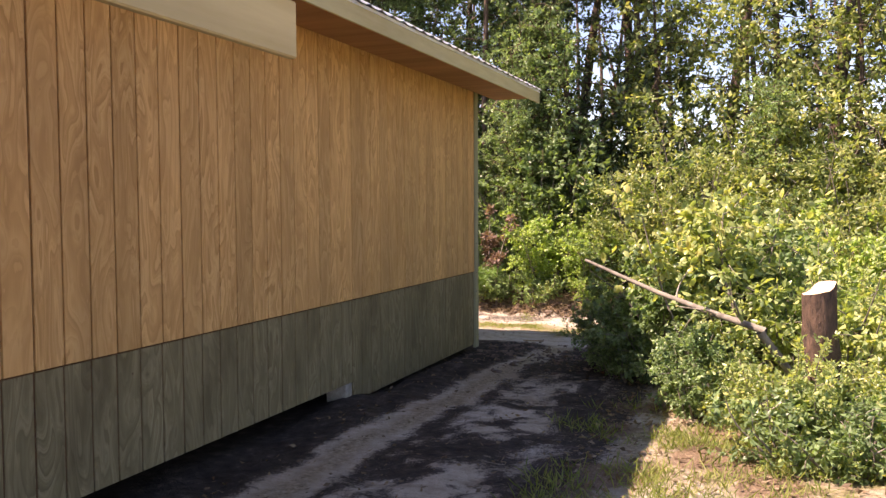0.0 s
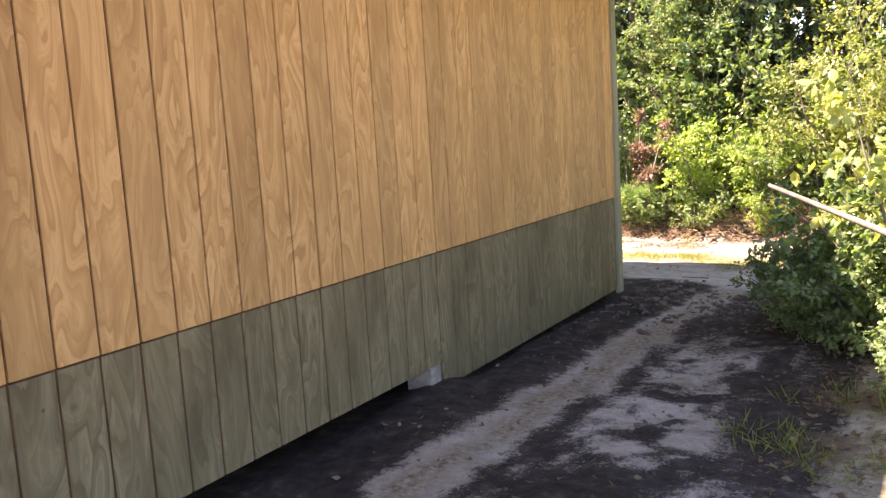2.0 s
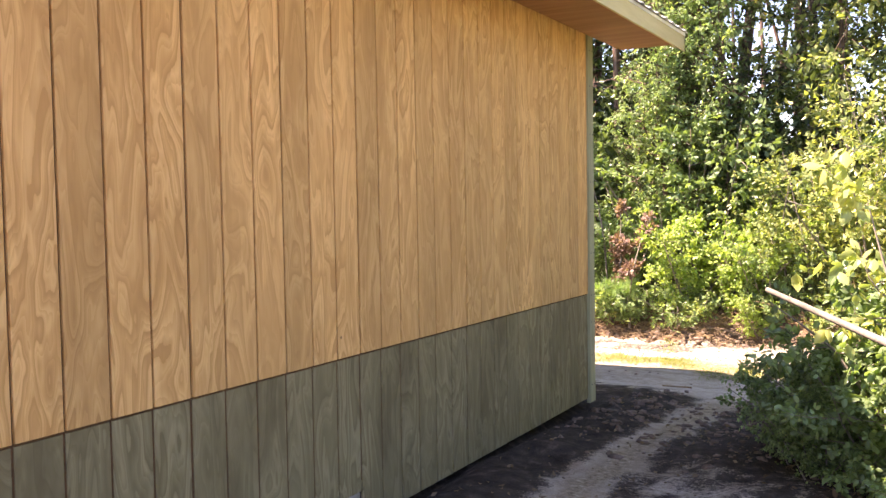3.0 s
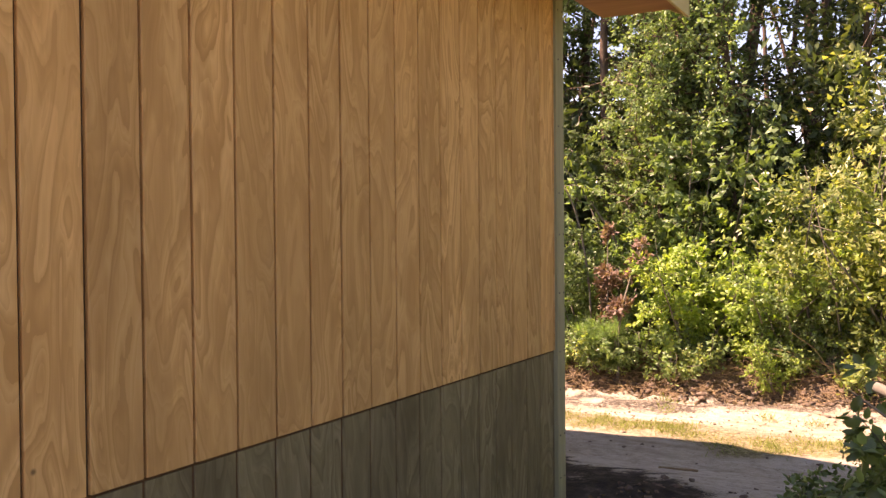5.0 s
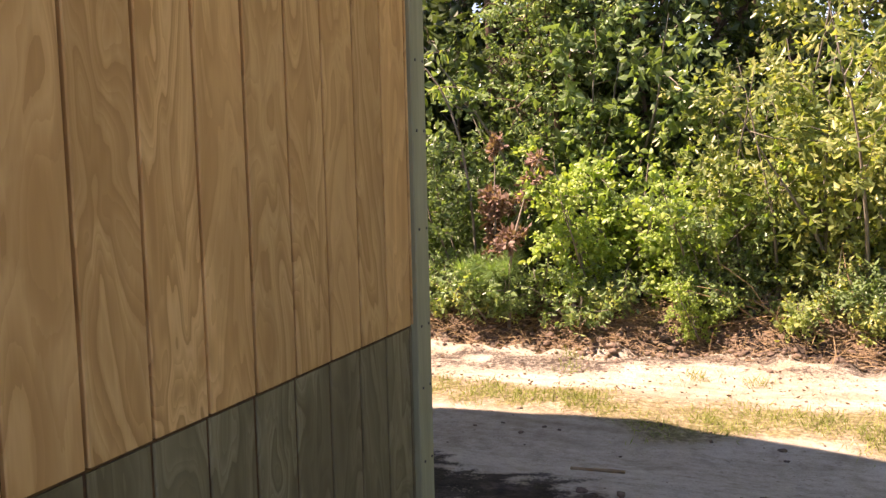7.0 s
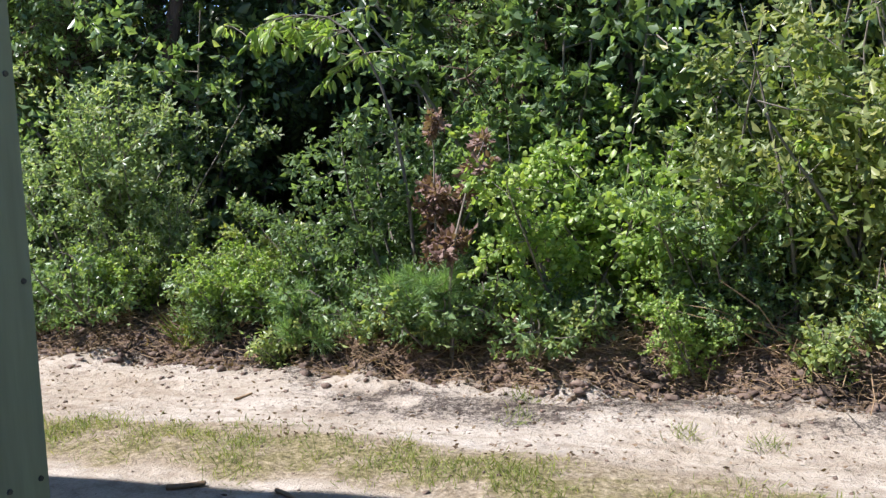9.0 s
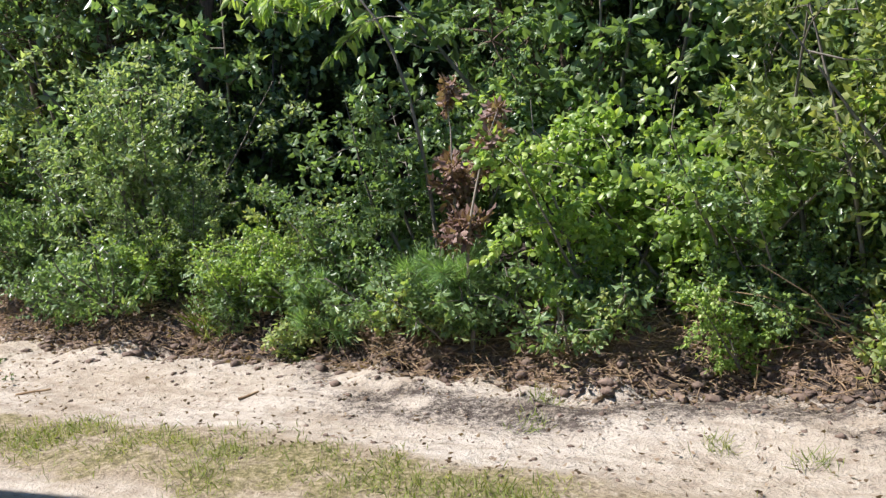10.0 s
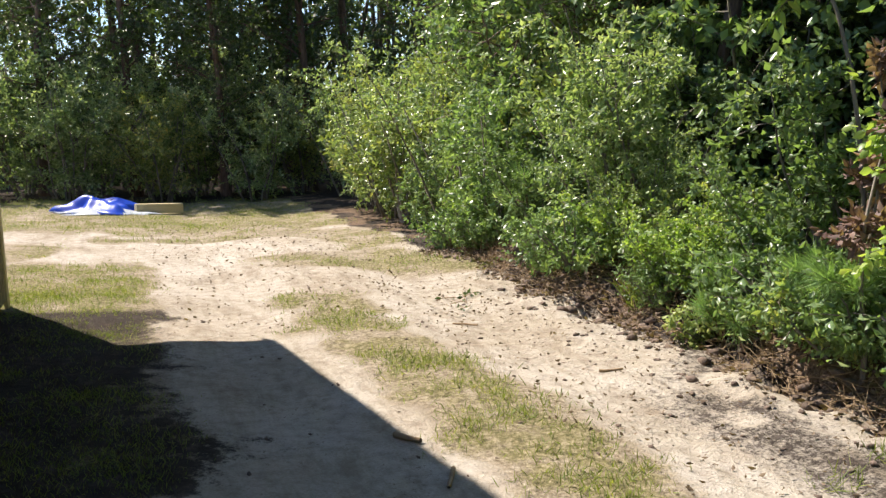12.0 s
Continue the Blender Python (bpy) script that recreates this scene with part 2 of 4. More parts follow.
def tubes(runs, sides=5):
    """Tapered tubes round polylines: runs of (points (n, 3), radii (n))."""
    vs, fs, base = [], [], 0
    ang = np.linspace(0, 2 * np.pi, sides, endpoint=False)
    for pts, rad in runs:
        pts = np.asarray(pts, float)
        d = np.gradient(pts, axis=0)
        d /= np.linalg.norm(d, axis=1)[:, None] + 1e-9
        ref = np.where(np.abs(d[:, 2:3]) > 0.9, [[1.0, 0, 0]], [[0, 0, 1.0]])
        u = np.cross(d, ref)
        u /= np.linalg.norm(u, axis=1)[:, None] + 1e-9
        w = np.cross(d, u)
        ring = pts[:, None] + np.asarray(rad)[:, None, None] * (np.cos(ang)[None, :, None] * u[:, None] + np.sin(ang)[None, :, None] * w[:, None])
        vs.append(ring.reshape(-1, 3))
        n = len(pts)
        i, j = np.meshgrid(np.arange(n - 1), np.arange(sides), indexing="ij")
        j2 = (j + 1) % sides
        fs.append((np.stack([i * sides + j, i * sides + j2, (i + 1) * sides + j2, (i + 1) * sides + j], -1) + base).reshape(-1, 4))
        base += n * sides
    return np.concatenate(vs), np.concatenate(fs)


def unit(a):
    return a / (np.linalg.norm(a, axis=1)[:, None] + 1e-9)


def leaf_faces(at, along, size, rng, width=0.55, fold=0.18, shape=2):
    """Folded leaves: each is two faces (or four for the broad ones) hinged on the midrib."""
    n = len(at)
    along = unit(along)
    side = unit(np.cross(along, unit(rng.normal(0, 1, (n, 3)) * 0.75 + np.array([0, 0, 1.0]))))
    nor = np.cross(side, along)
    L = (size * rng.uniform(0.6, 1.25, n))[:, None]
    W = L * width * 0.5
    drop = nor * L * fold
    if shape == 2:
        v = np.stack([at, at + along * L * 0.45 + side * W - drop, at + along * L, at + along * L * 0.45 - side * W - drop], 1)
        f = np.array([[0, 2, 1], [0, 3, 2]])
    else:
        tip = at + along * L - nor * L * 0.25
        v = np.stack([at, at + along * L * 0.22 + side * W * 0.8 - drop * 0.7, at + along * L * 0.6 + side * W * 0.85 - drop, tip,
                      at + along * L * 0.6 - side * W * 0.85 - drop, at + along * L * 0.22 - side * W * 0.8 - drop * 0.7, at + along * L * 0.55], 1)
        f = np.array([[0, 6, 1], [1, 6, 2], [6, 3, 2], [0, 5, 6], [5, 4, 6], [6, 4, 3]])
    k = v.shape[1]
    fs = (f[None] + (np.arange(n) * k)[:, None, None]).reshape(-1, 3)
    return v.reshape(-1, 3), fs


def bent(start, way, length, n, rng, wobble=0.12, lift=0.0):
    """A wavering polyline."""
    pts, d = [np.array(start, float)], np.array(way, float)
    d /= np.linalg.norm(d)
    for _ in range(n):
        d = d + rng.normal(0, wobble, 3) + np.array([0, 0, lift])
        d /= np.linalg.norm(d)
        pts.append(pts[-1] + d * length / n)
    return np.array(pts)


def sprays(lines, per_metre, size, rng, reach=0.5, droop=0.25, width=0.55, shape=2):
    """Leaves along twigs."""
    at, way = [], []
    for p in lines:
        seg = np.linalg.norm(np.diff(p, axis=0), axis=1)
        n = max(2, int(seg.sum() * per_metre * min(rng.lognormal(-0.15, 0.75), 3.0)))
        t = rng.uniform(0.02, 1.0, n) ** 0.6 * (len(p) - 1)
        i = np.minimum(t.astype(int), len(p) - 2)
        q = p[i] + (p[i + 1] - p[i]) * (t - i)[:, None]
        d = unit(p[i + 1] - p[i])
        r = unit(rng.normal(0, 1, (n, 3)))
        w = d * reach + r + np.array([0, 0, -droop])
        at.append(q + r * size * 0.25)
        way.append(w)
    return leaf_faces(np.concatenate(at), np.concatenate(way), size, rng, width, shape=shape)


def shrub(name, h, spread, leaf, size, seed, stems=9, subs=9, twigs=4, density=42, label="", category="shrub", wood=None, lean=(0, 0), shape=2, width=0.55, low=0.12):
    """A many-stemmed bush: stems, side branches, twigs and leaves on the twigs."""
    rng = np.random.default_rng(seed)
    root = empty(name, label=label, category=category)
    runs, lines = [], []
    for s in range(stems):
        a = rng.uniform(0, 2 * np.pi)
        tilt = rng.uniform(0.1, 1.0)
        way = np.array([np.cos(a) * tilt * spread / h * 1.1 + lean[0], np.sin(a) * tilt * spread / h * 1.1 + lean[1], 1.0])
        ln = h * rng.uniform(0.65, 1.02)
        p = bent((np.cos(a) * spread * 0.15, np.sin(a) * spread * 0.15, -0.08), way, ln, 7, rng, 0.10)
        runs.append((p, np.linspace(0.012 + h * 0.006, 0.004, 8)))
        for _ in range(subs):
            k = rng.uniform(low, 1.0) * 7
            i = min(int(k), 6)
            q = p[i] + (p[i + 1] - p[i]) * (k - i)
            b = rng.uniform(0, 2 * np.pi)
            sp = bent(q, (np.cos(b), np.sin(b), rng.uniform(-0.15, 0.8)), spread * rng.uniform(0.3, 0.62), 4, rng, 0.2)
            if rng.random() < 0.55:
                runs.append((sp, np.linspace(0.006, 0.002, 5)))
            lines.append(sp)
            for _ in range(twigs):
                j = rng.integers(1, 5)
                lines.append(bent(sp[j], rng.normal(0, 1, 3) + np.array([0, 0, 0.25]), spread * rng.uniform(0.14, 0.3), 3, rng, 0.25))
    tagged(quads("stem", *tubes(runs, 3), wood or GREYBARK, root), kind="stuff")
    tagged(quads("foliage", *sprays(lines, density, size, rng, shape=shape, width=width), LEAF[leaf], root), kind="stuff")
    return root


def tree(name, h, spread, leaf, size, seed, clear=0.25, limbs=22, density=16, trunk_r=0.13, label="", category="tree", twigs=7):
    """A tapered trunk, rising limbs and a ragged crown of leaves."""
    rng = np.random.default_rng(seed)
    root = empty(name, label=label, category=category)
    p = bent((0, 0, -0.1), (rng.normal(0, 0.05), rng.normal(0, 0.05), 1), h, 10, rng, 0.035)
    rad = trunk_r * np.linspace(1, 0.12, 11)
    rad[0] *= 1.35
    quads("trunk", *tubes([(p, rad)], 9), BARK, root)
    runs, lines = [], []
    for _ in range(limbs):
        k = rng.uniform(clear, 0.99)
        i = min(int(k * 10), 9)
        q = p[i] + (p[i + 1] - p[i]) * (k * 10 - i)
        a = rng.uniform(0, 2 * np.pi)
        ln = spread * rng.uniform(0.5, 1.1) * (1.1 - 0.6 * k)
        lp = bent(q, (np.cos(a), np.sin(a), rng.uniform(0.0, 0.9)), ln, 6, rng, 0.14, 0.02)
        runs.append((lp, np.linspace(trunk_r * 0.3 * (1.15 - k), 0.006, 7)))
        for _ in range(twigs):
            j = rng.integers(2, 7)
            tw = bent(lp[j], rng.normal(0, 1, 3) + np.array([0, 0, 0.1]), spread * rng.uniform(0.2, 0.45), 4, rng, 0.25)
            runs.append((tw, np.linspace(0.01, 0.003, 5)))
            lines.append(tw)
            for _ in range(2):
                lines.append(bent(tw[rng.integers(1, 5)], rng.normal(0, 1, 3), spread * rng.uniform(0.12, 0.25), 3, rng, 0.3))
    tagged(quads("limb", *tubes(runs, 3), BARK, root), kind="stuff")
    tagged(quads("crown", *sprays(lines, density, size, rng, 0.4, 0.5), LEAF[leaf], root), kind="stuff")
    return root


# ---- ground ----
def smooth(a, b, v):
    k = np.clip((np.asarray(v, float) - a) / (b - a), 0, 1)
    return k * k * (3 - 2 * k)


def lattice(x, y, cell, seed):
    """Smooth value noise on the plan."""
    def h(i, j):
        s = np.sin(i * 127.1 + j * 311.7 + seed * 74.7) * 43758.5453
        return s - np.floor(s)
    u, v = np.asarray(x, float) / cell, np.asarray(y, float) / cell
    i, j = np.floor(u), np.floor(v)
    a, b = u - i, v - j
    a, b = a * a * (3 - 2 * a), b * b * (3 - 2 * b)
    return (h(i, j) * (1 - a) + h(i + 1, j) * a) * (1 - b) + (h(i, j + 1) * (1 - a) + h(i + 1, j + 1) * a) * b


def bank_line(x):
    """The foot of the earth bank along the far side of the drive."""
    x = np.asarray(x, float)
    return 15.72 + 0.10 * np.sin(x * 1.7) + 0.07 * np.sin(x * 4.1 + 1) - 0.15 * smooth(-10.5, -18, x) + 0.02 * (x + 5) * smooth(-3, 3, x)


def trail_x(y):
    return -2.84 + 0.045 * np.clip(np.asarray(y, float) - 5.5, 0, 7) + 0.03 * np.sin(np.asarray(y, float) * 1.9) + 0.02 * np.sin(np.asarray(y, float) * 5.1)


def ground_z(x, y):
    x, y = np.asarray(x, float), np.asarray(y, float)
    z = -0.03 - 0.19 * smooth(9.5, 13.2, y)
    z = z + 0.10 * smooth(0.3, 2.2, x) * smooth(13.5, 11, y)
    z = z - 0.10 * smooth(-11, -20, x)
    b = y - bank_line(x)
    fade = smooth(-13.5, -9.0, x)
    z = z + fade * (0.30 * smooth(-0.05, 0.42, b) + 0.12 * smooth(0.4, 2.5, b))
    rough = smooth(-0.7, 0.1, b) * fade * smooth(1.6, 0.6, b)
    z = z + rough * 0.16 * (lattice(x, y, 0.23, 3) - 0.5) + rough * 0.06 * (lattice(x, y, 0.11, 4) - 0.5)
    z = z + 0.05 * (lattice(x, y, 1.3, 1) - 0.5) + 0.022 * (lattice(x, y, 0.3, 2) - 0.5)
    # dug and trodden soil beside the wall
    beside = smooth(-1.1, -1.6, x) * smooth(12.6, 11.6, y) * smooth(-3.7, -3.5, x)
    z = z + beside * (0.045 * (lattice(x, y, 0.16, 31) - 0.5) + 0.05 * (lattice(x, y, 0.4, 32) - 0.5)) * (1 - np.exp(-((x - trail_x(y)) / 0.2) ** 2))
    # two wheel tracks, the worn trail past the wall, and a heap of soil against the skirting
    z = z - 0.05 * np.exp(-((y - 14.75) / 0.4) ** 2) - 0.04 * np.exp(-((y - 12.9) / 0.45) ** 2)
    z = z + 0.06 * np.exp(-((x + 3.2) / 0.4) ** 2) * smooth(11.4, 10.8, y) * smooth(5.5, 7.0, y) * (0.4 + 0.6 * lattice(x, y, 0.35, 9)) - 0.07 * np.exp(-((x + 3.56) / 0.09) ** 2) * smooth(11.2, 10.9, y) * smooth(7.4, 7.8, y) + 0.05 * np.exp(-((x + 3.5) / 0.3) ** 2) * np.exp(-((y - 7.2) / 0.35) ** 2)
    return z


def cover(x, y):
    """How much grass, dark earth with painted-in shade, and red-brown litter lies on each place (0 to 1)."""
    n1, n2, n3 = lattice(x, y, 1.1, 11), lattice(x, y, 0.42, 12), lattice(x, y, 0.17, 13)
    n = 0.45 * n1 + 0.35 * n2 + 0.2 * n3
    b = y - bank_line(x)
    n4 = lattice(x, y, 0.085, 14)
    strip = np.exp(-(np.abs((y - (13.86 + 0.035 * (x + 5) * smooth(-2, -6, x) - 0.1 * smooth(-7.0, -9.0, x)) + 0.35 * (n2 - 0.5)) / 0.60)) ** 3) * smooth(-10.2, -9.0, x)
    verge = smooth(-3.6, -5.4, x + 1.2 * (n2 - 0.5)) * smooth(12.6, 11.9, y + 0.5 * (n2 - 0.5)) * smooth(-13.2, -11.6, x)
    lawn = smooth(-13.5, -16.5, x + (lattice(x, y, 2.2, 5) - 0.5) * 3)
    patches = smooth(-9.2, -10.5, x) * smooth(0.50, 0.62, lattice(x, y, 1.7, 6)) * 0.8
    right = smooth(-1.75, -1.0, x + (n2 - 0.5) * 0.8) * smooth(13.6, 12.5, y) * 0.85
    g = np.maximum.reduce([strip, verge, lawn, patches, right])
    grass = smooth(0.56, 0.98, g * 0.5 + (0.2 * n1 + 0.3 * n2 + 0.28 * n3 + 0.22 * n4 - 0.15) * 0.95) * smooth(0.02, 0.2, g)
    toe = np.exp(-((b + 0.26 + 0.9 * (n1 - 0.5)) / 0.42) ** 2) * smooth(-8.0, -5.2, x) * 0.62
    bank = smooth(-0.12, 0.08, b + 0.15 * (n3 - 0.5))
    trail = np.exp(-(np.abs((x - trail_x(y) + 0.12 * (n3 - 0.5)) / (0.11 + 0.06 * n2))) ** 3) * smooth(3.0, 4.5, y)
    scuffed = smooth(0.26, 0.74, 0.3 * lattice(x, y * 0.6, 0.45, 21) + 0.4 * lattice(x, y * 0.7, 0.2, 22) + 0.3 * n4)
    dug = smooth(-2.94, -3.22, x - 0.055 * np.clip(y - 5.5, 0, 6) + 0.14 * (n3 - 0.5))
    side = np.maximum.reduce([dug, 0.95 * scuffed * smooth(-2.75, -2.6, x), 0.75 * smooth(-1.75, -1.4, x + 0.3 * (n2 - 0.5)), 0.8 * smooth(-2.75, -2.6, x) * smooth(8.2, 9.4, y + n2 - 0.5)])
    side = np.maximum(side, 0.85 * np.exp(-((x - trail_x(y) - 0.27 + 0.1 * (n3 - 0.5)) / 0.09) ** 2))
    wall_side = smooth(-0.95, -1.15, x) * smooth(12.4, 11.7, y + 1.1 * (n2 - 0.5) + 0.6 * (n4 - 0.5)) * smooth(-9.3, -9.0, x) * side
    outside = np.maximum.reduce([smooth(-22.5, -24, x + 2 * (n1 - 0.5)), smooth(0.8, 1.6, b), smooth(2.2, 3.2, x) * smooth(4, 6, y)])
    # verge term: soil colour that also deepens the building's shadow, kept off sunlit ground
    soil_shade = np.maximum.reduce([outside, 0.72 * verge * smooth(0.2, 0.5, n) * smooth(-9.4, -8.9, x), toe * smooth(0.22, 0.52, 0.3 * n1 + 0.35 * n2 + 0.35 * n3), bank, wall_side * (1 - 0.95 * trail)])
    litter = np.maximum(smooth(-0.25, 0.35, b) * smooth(1.4, 0.5, b) * smooth(0.35, 0.6, n), smooth(-1.6, -0.9, x) * smooth(12.5, 11, y) * smooth(0.5, 0.66, n2) * 0.8)
    return np.clip(grass * (1 - bank), 0, 1), np.clip(soil_shade, 0, 1), np.clip(litter, 0, 1), np.clip(np.maximum(smooth(0.25, 0.75, g * 0.8 + (n - 0.5) * 0.8), 0.75 * trail * smooth(12.2, 11.4, y)), 0, 1)


def ground_material():
    m, t, b = material("sandy_ground", 0.93)
    b.inputs["Specular IOR Level"].default_value = 0.12
    v = coords(t)
    fine, mid, broad = noise_tex(t, v, 70, 4, 0.7), noise_tex(t, v, 9, 5, 0.65), noise_tex(t, v, 0.9, 3)
    sand = ramp(t, mid, [(0.28, (0.36, 0.31, 0.255)), (0.5, (0.51, 0.46, 0.39)), (0.72, (0.60, 0.555, 0.485))])
    sand = mix(t, 1.0, sand, ramp(t, fine, [(0.25, (0.80, 0.78, 0.76)), (0.65, (1.06, 1.06, 1.05))]), "MULTIPLY")
    sand = mix(t, 1.0, sand, ramp(t, broad, [(0.35, (0.84, 0.80, 0.74)), (0.65, (1.05, 1.05, 1.05))]), "MULTIPLY")
    streak = noise_tex(t, coords(t, (0.35, 1.7, 1)), 3.2, 5, 0.7)
    sand = mix(t, 1.0, sand, ramp(t, streak, [(0.34, (0.80, 0.77, 0.73)), (0.52, (1.06, 1.06, 1.06)), (0.7, (1.1, 1.1, 1.12))]), "MULTIPLY")
    speck = noise_tex(t, v, 24, 6, 0.72)
    crumbs = math_node(t, "MULTIPLY", ramp(t, speck, [(0.57, (0, 0, 0)), (0.66, (1, 1, 1))]), ramp(t, noise_tex(t, v, 2.3, 4, 0.6), [(0.42, (0.05, 0.05, 0.05)), (0.62, (0.8, 0.8, 0.8))]))
    sand = mix(t, crumbs, sand, (0.19, 0.145, 0.105))
    soil_shade = ramp(t, mid, [(0.3, (0.017, 0.013, 0.011)), (0.55, (0.045, 0.034, 0.029)), (0.75, (0.13, 0.102, 0.088))])
    soil_shade = mix(t, 1.0, soil_shade, ramp(t, fine, [(0.25, (0.7, 0.7, 0.7)), (0.7, (1.2, 1.2, 1.2))]), "MULTIPLY")
    turf = ramp(t, speck, [(0.34, (0.085, 0.085, 0.035)), (0.5, (0.23, 0.20, 0.095)), (0.66, (0.44, 0.37, 0.235))])
    litter = ramp(t, fine, [(0.25, (0.075, 0.05, 0.035)), (0.5, (0.20, 0.135, 0.09)), (0.75, (0.40, 0.30, 0.21))])
    worn = ramp(t, speck, [(0.36, (0.15, 0.115, 0.07)), (0.5, (0.33, 0.27, 0.185)), (0.66, (0.52, 0.45, 0.35))])
    col = sand
    for name, c in (("thin", worn), ("grass", turf), ("soil_shade", soil_shade), ("litter", litter)):
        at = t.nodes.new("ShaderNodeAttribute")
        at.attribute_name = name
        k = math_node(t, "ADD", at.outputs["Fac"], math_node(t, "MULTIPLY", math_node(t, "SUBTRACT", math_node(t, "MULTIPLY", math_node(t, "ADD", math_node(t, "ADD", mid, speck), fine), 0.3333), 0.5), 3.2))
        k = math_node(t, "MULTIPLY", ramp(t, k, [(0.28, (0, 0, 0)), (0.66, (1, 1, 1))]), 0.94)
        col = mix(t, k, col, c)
    t.links.new(col, b.inputs["Base Color"])
    bump(t, b, math_node(t, "ADD", math_node(t, "ADD", mid, math_node(t, "MULTIPLY", fine, 0.35)), math_node(t, "MULTIPLY", speck, 0.5)), 0.9, 0.045)
    return m


def axis(lo, hi, step, far):
    mid = np.arange(lo, hi + step / 2, step)
    out, d, p = [], step, 0.0
    while p < far:
        d *= 1.35
        p += d
        out.append(p)
    out = np.array(out)
    return np.concatenate([lo - out[::-1], mid, hi + out])


gx, gy = axis(-24, 3, 0.09, 900), axis(1, 17.5, 0.075, 900)
GX, GY = np.meshgrid(gx, gy)
gv = np.stack([GX, GY, ground_z(GX, GY)], -1).reshape(-1, 3)
ni, nj = len(gx), len(gy)
ii, jj = np.meshgrid(np.arange(ni - 1), np.arange(nj - 1))
k0 = jj * ni + ii
ground = quads("ground", gv, np.stack([k0, k0 + 1, k0 + 1 + ni, k0 + ni], -1).reshape(-1, 4), ground_material())
ground.data.shade_smooth()
for cname, values in zip(("grass", "soil_shade", "litter", "thin"), cover(GX.ravel(), GY.ravel())):
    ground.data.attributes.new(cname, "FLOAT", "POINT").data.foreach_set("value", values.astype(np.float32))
tagged(ground, "pale sandy ground with worn grass, dark soil, painted shade and wheel tracks", "ground", kind="structure")

# ---- the building ----
WX, WY0, WY1, WX2 = -3.53, -3.0, 10.86, -9.42
SEAM, TOP, EAVE_X, EAVE_Z, PITCH = 0.91, 3.22, -2.9, 3.25, 0.50
RIDGE_X = -6.45
NORTH = 11.77
PANEL, STRIP = 1.2435, 1.2435 / 6


def grooved(width, z0, z1, n, depth=0.007, gap=0.0115, thick=0.016):
    """A sheet of grooved siding in its own space: it spans 0..width along y and faces +x. The strips are islands of their own."""
    vs, fs = [], []

    def slab(y0, y1, x1):
        k = len(vs)
        c = 0.003 if x1 == 0 else 0
        vs.extend([(x1, y0 + c, z0), (x1, y1 - c, z0), (x1, y1 - c, z1), (x1, y0 + c, z1), (x1 - c, y0, z0), (x1 - c, y0, z1), (x1 - c, y1, z0), (x1 - c, y1, z1),
                   (-thick, y0, z0), (-thick, y0, z1), (-thick, y1, z0), (-thick, y1, z1)])
        fs.extend([tuple(k + q for q in f) for f in ((0, 1, 2, 3), (4, 0, 3, 5), (1, 6, 7, 2), (8, 4, 5, 9), (6, 10, 11, 7), (8, 10, 6, 1, 0, 4), (3, 2, 7, 11, 9, 5), (10, 8, 9, 11))])
    w = width / n
    for i in range(n):
        slab(i * w + gap / 2, (i + 1) * w - gap / 2, 0)
    return vs, fs


def panel_mesh(name, width, z0, z1, n, mat):
    me = bpy.data.meshes.new(name)
    me.from_pydata(*[grooved(width, z0, z1, n)[0], [], grooved(width, z0, z1, n)[1]])
    me.materials.append(mat)
    return me


wall_east = part("wall_east", box(WX - 0.12, WX - 0.010, WY0, WY1 + 0.1, 0.22, TOP, 0), GROOVE)
tagged(wall_east, "long wall of grooved tan pine siding over grey-green skirting", "wall", kind="structure")
joints = [4.82 + PANEL * k for k in range(-6, 5)]
upper, lower_a, lower_b = (panel_mesh("siding_panel", PANEL, SEAM + 0.006, TOP, 6, SIDING), panel_mesh("skirting_panel", PANEL, 0.165, SEAM - 0.006, 6, SKIRT),
                           panel_mesh("skirting_panel", PANEL, -0.015, SEAM - 0.006, 6, SKIRT))
cut_upper, cut_lower = panel_mesh("siding_panel", STRIP * 5, SEAM + 0.006, TOP, 5, SIDING), panel_mesh("skirting_panel", STRIP * 5, -0.015, SEAM - 0.006, 5, SKIRT)
for y in joints:
    last = y + PANEL > WY1
    for name, me, dx in (("siding_panel", cut_upper if last else upper, 0.004), ("skirting_panel", cut_lower if last else lower_a if y < 7.2 else lower_b, -0.004)):
        ob = new(name, me)
        ob.location = (WX + dx, y, 0)
        ob.scale = (1, 1 - 0.003 / PANEL, 1)
        ob.parent = wall_east
y = joints[-1] + STRIP * 5
for name, z0, z1, mat in (("siding_panel", SEAM + 0.006, TOP, SIDING), ("skirting_panel", -0.015, SEAM - 0.006, SKIRT)):
    offcut = panel_mesh(name, WY1 - 0.006 - y, z0, z1, 1, mat)
    ob = new(name, offcut)
    ob.location = (WX + (0.004 if mat is SIDING else -0.004), y, 0)
    ob.parent = wall_east
corner = part("corner_board", box(WX - 0.02, WX + 0.018, WY1 - 0.005, WY1 + 0.122, -0.06, TOP, 0.004), TREATED, wall_east, "grey-green treated corner board")
for k, z in enumerate((0.1, 0.35, 0.62, 0.9, 1.25, 1.6, 1.9, 2.3, 2.7, 3.05)):
    for dy in (0.03, 0.1):
        bm = bmesh.new()
        bmesh.ops.create_cone(bm, cap_ends=True, segments=8, radius1=0.006, radius2=0.005, depth=0.004, matrix=pose(WX + 0.0195, WY1 + dy, z + 0.02 * ((k * 7) % 3), 0, 90, 0))
        part("nail", bm, NAIL, corner)

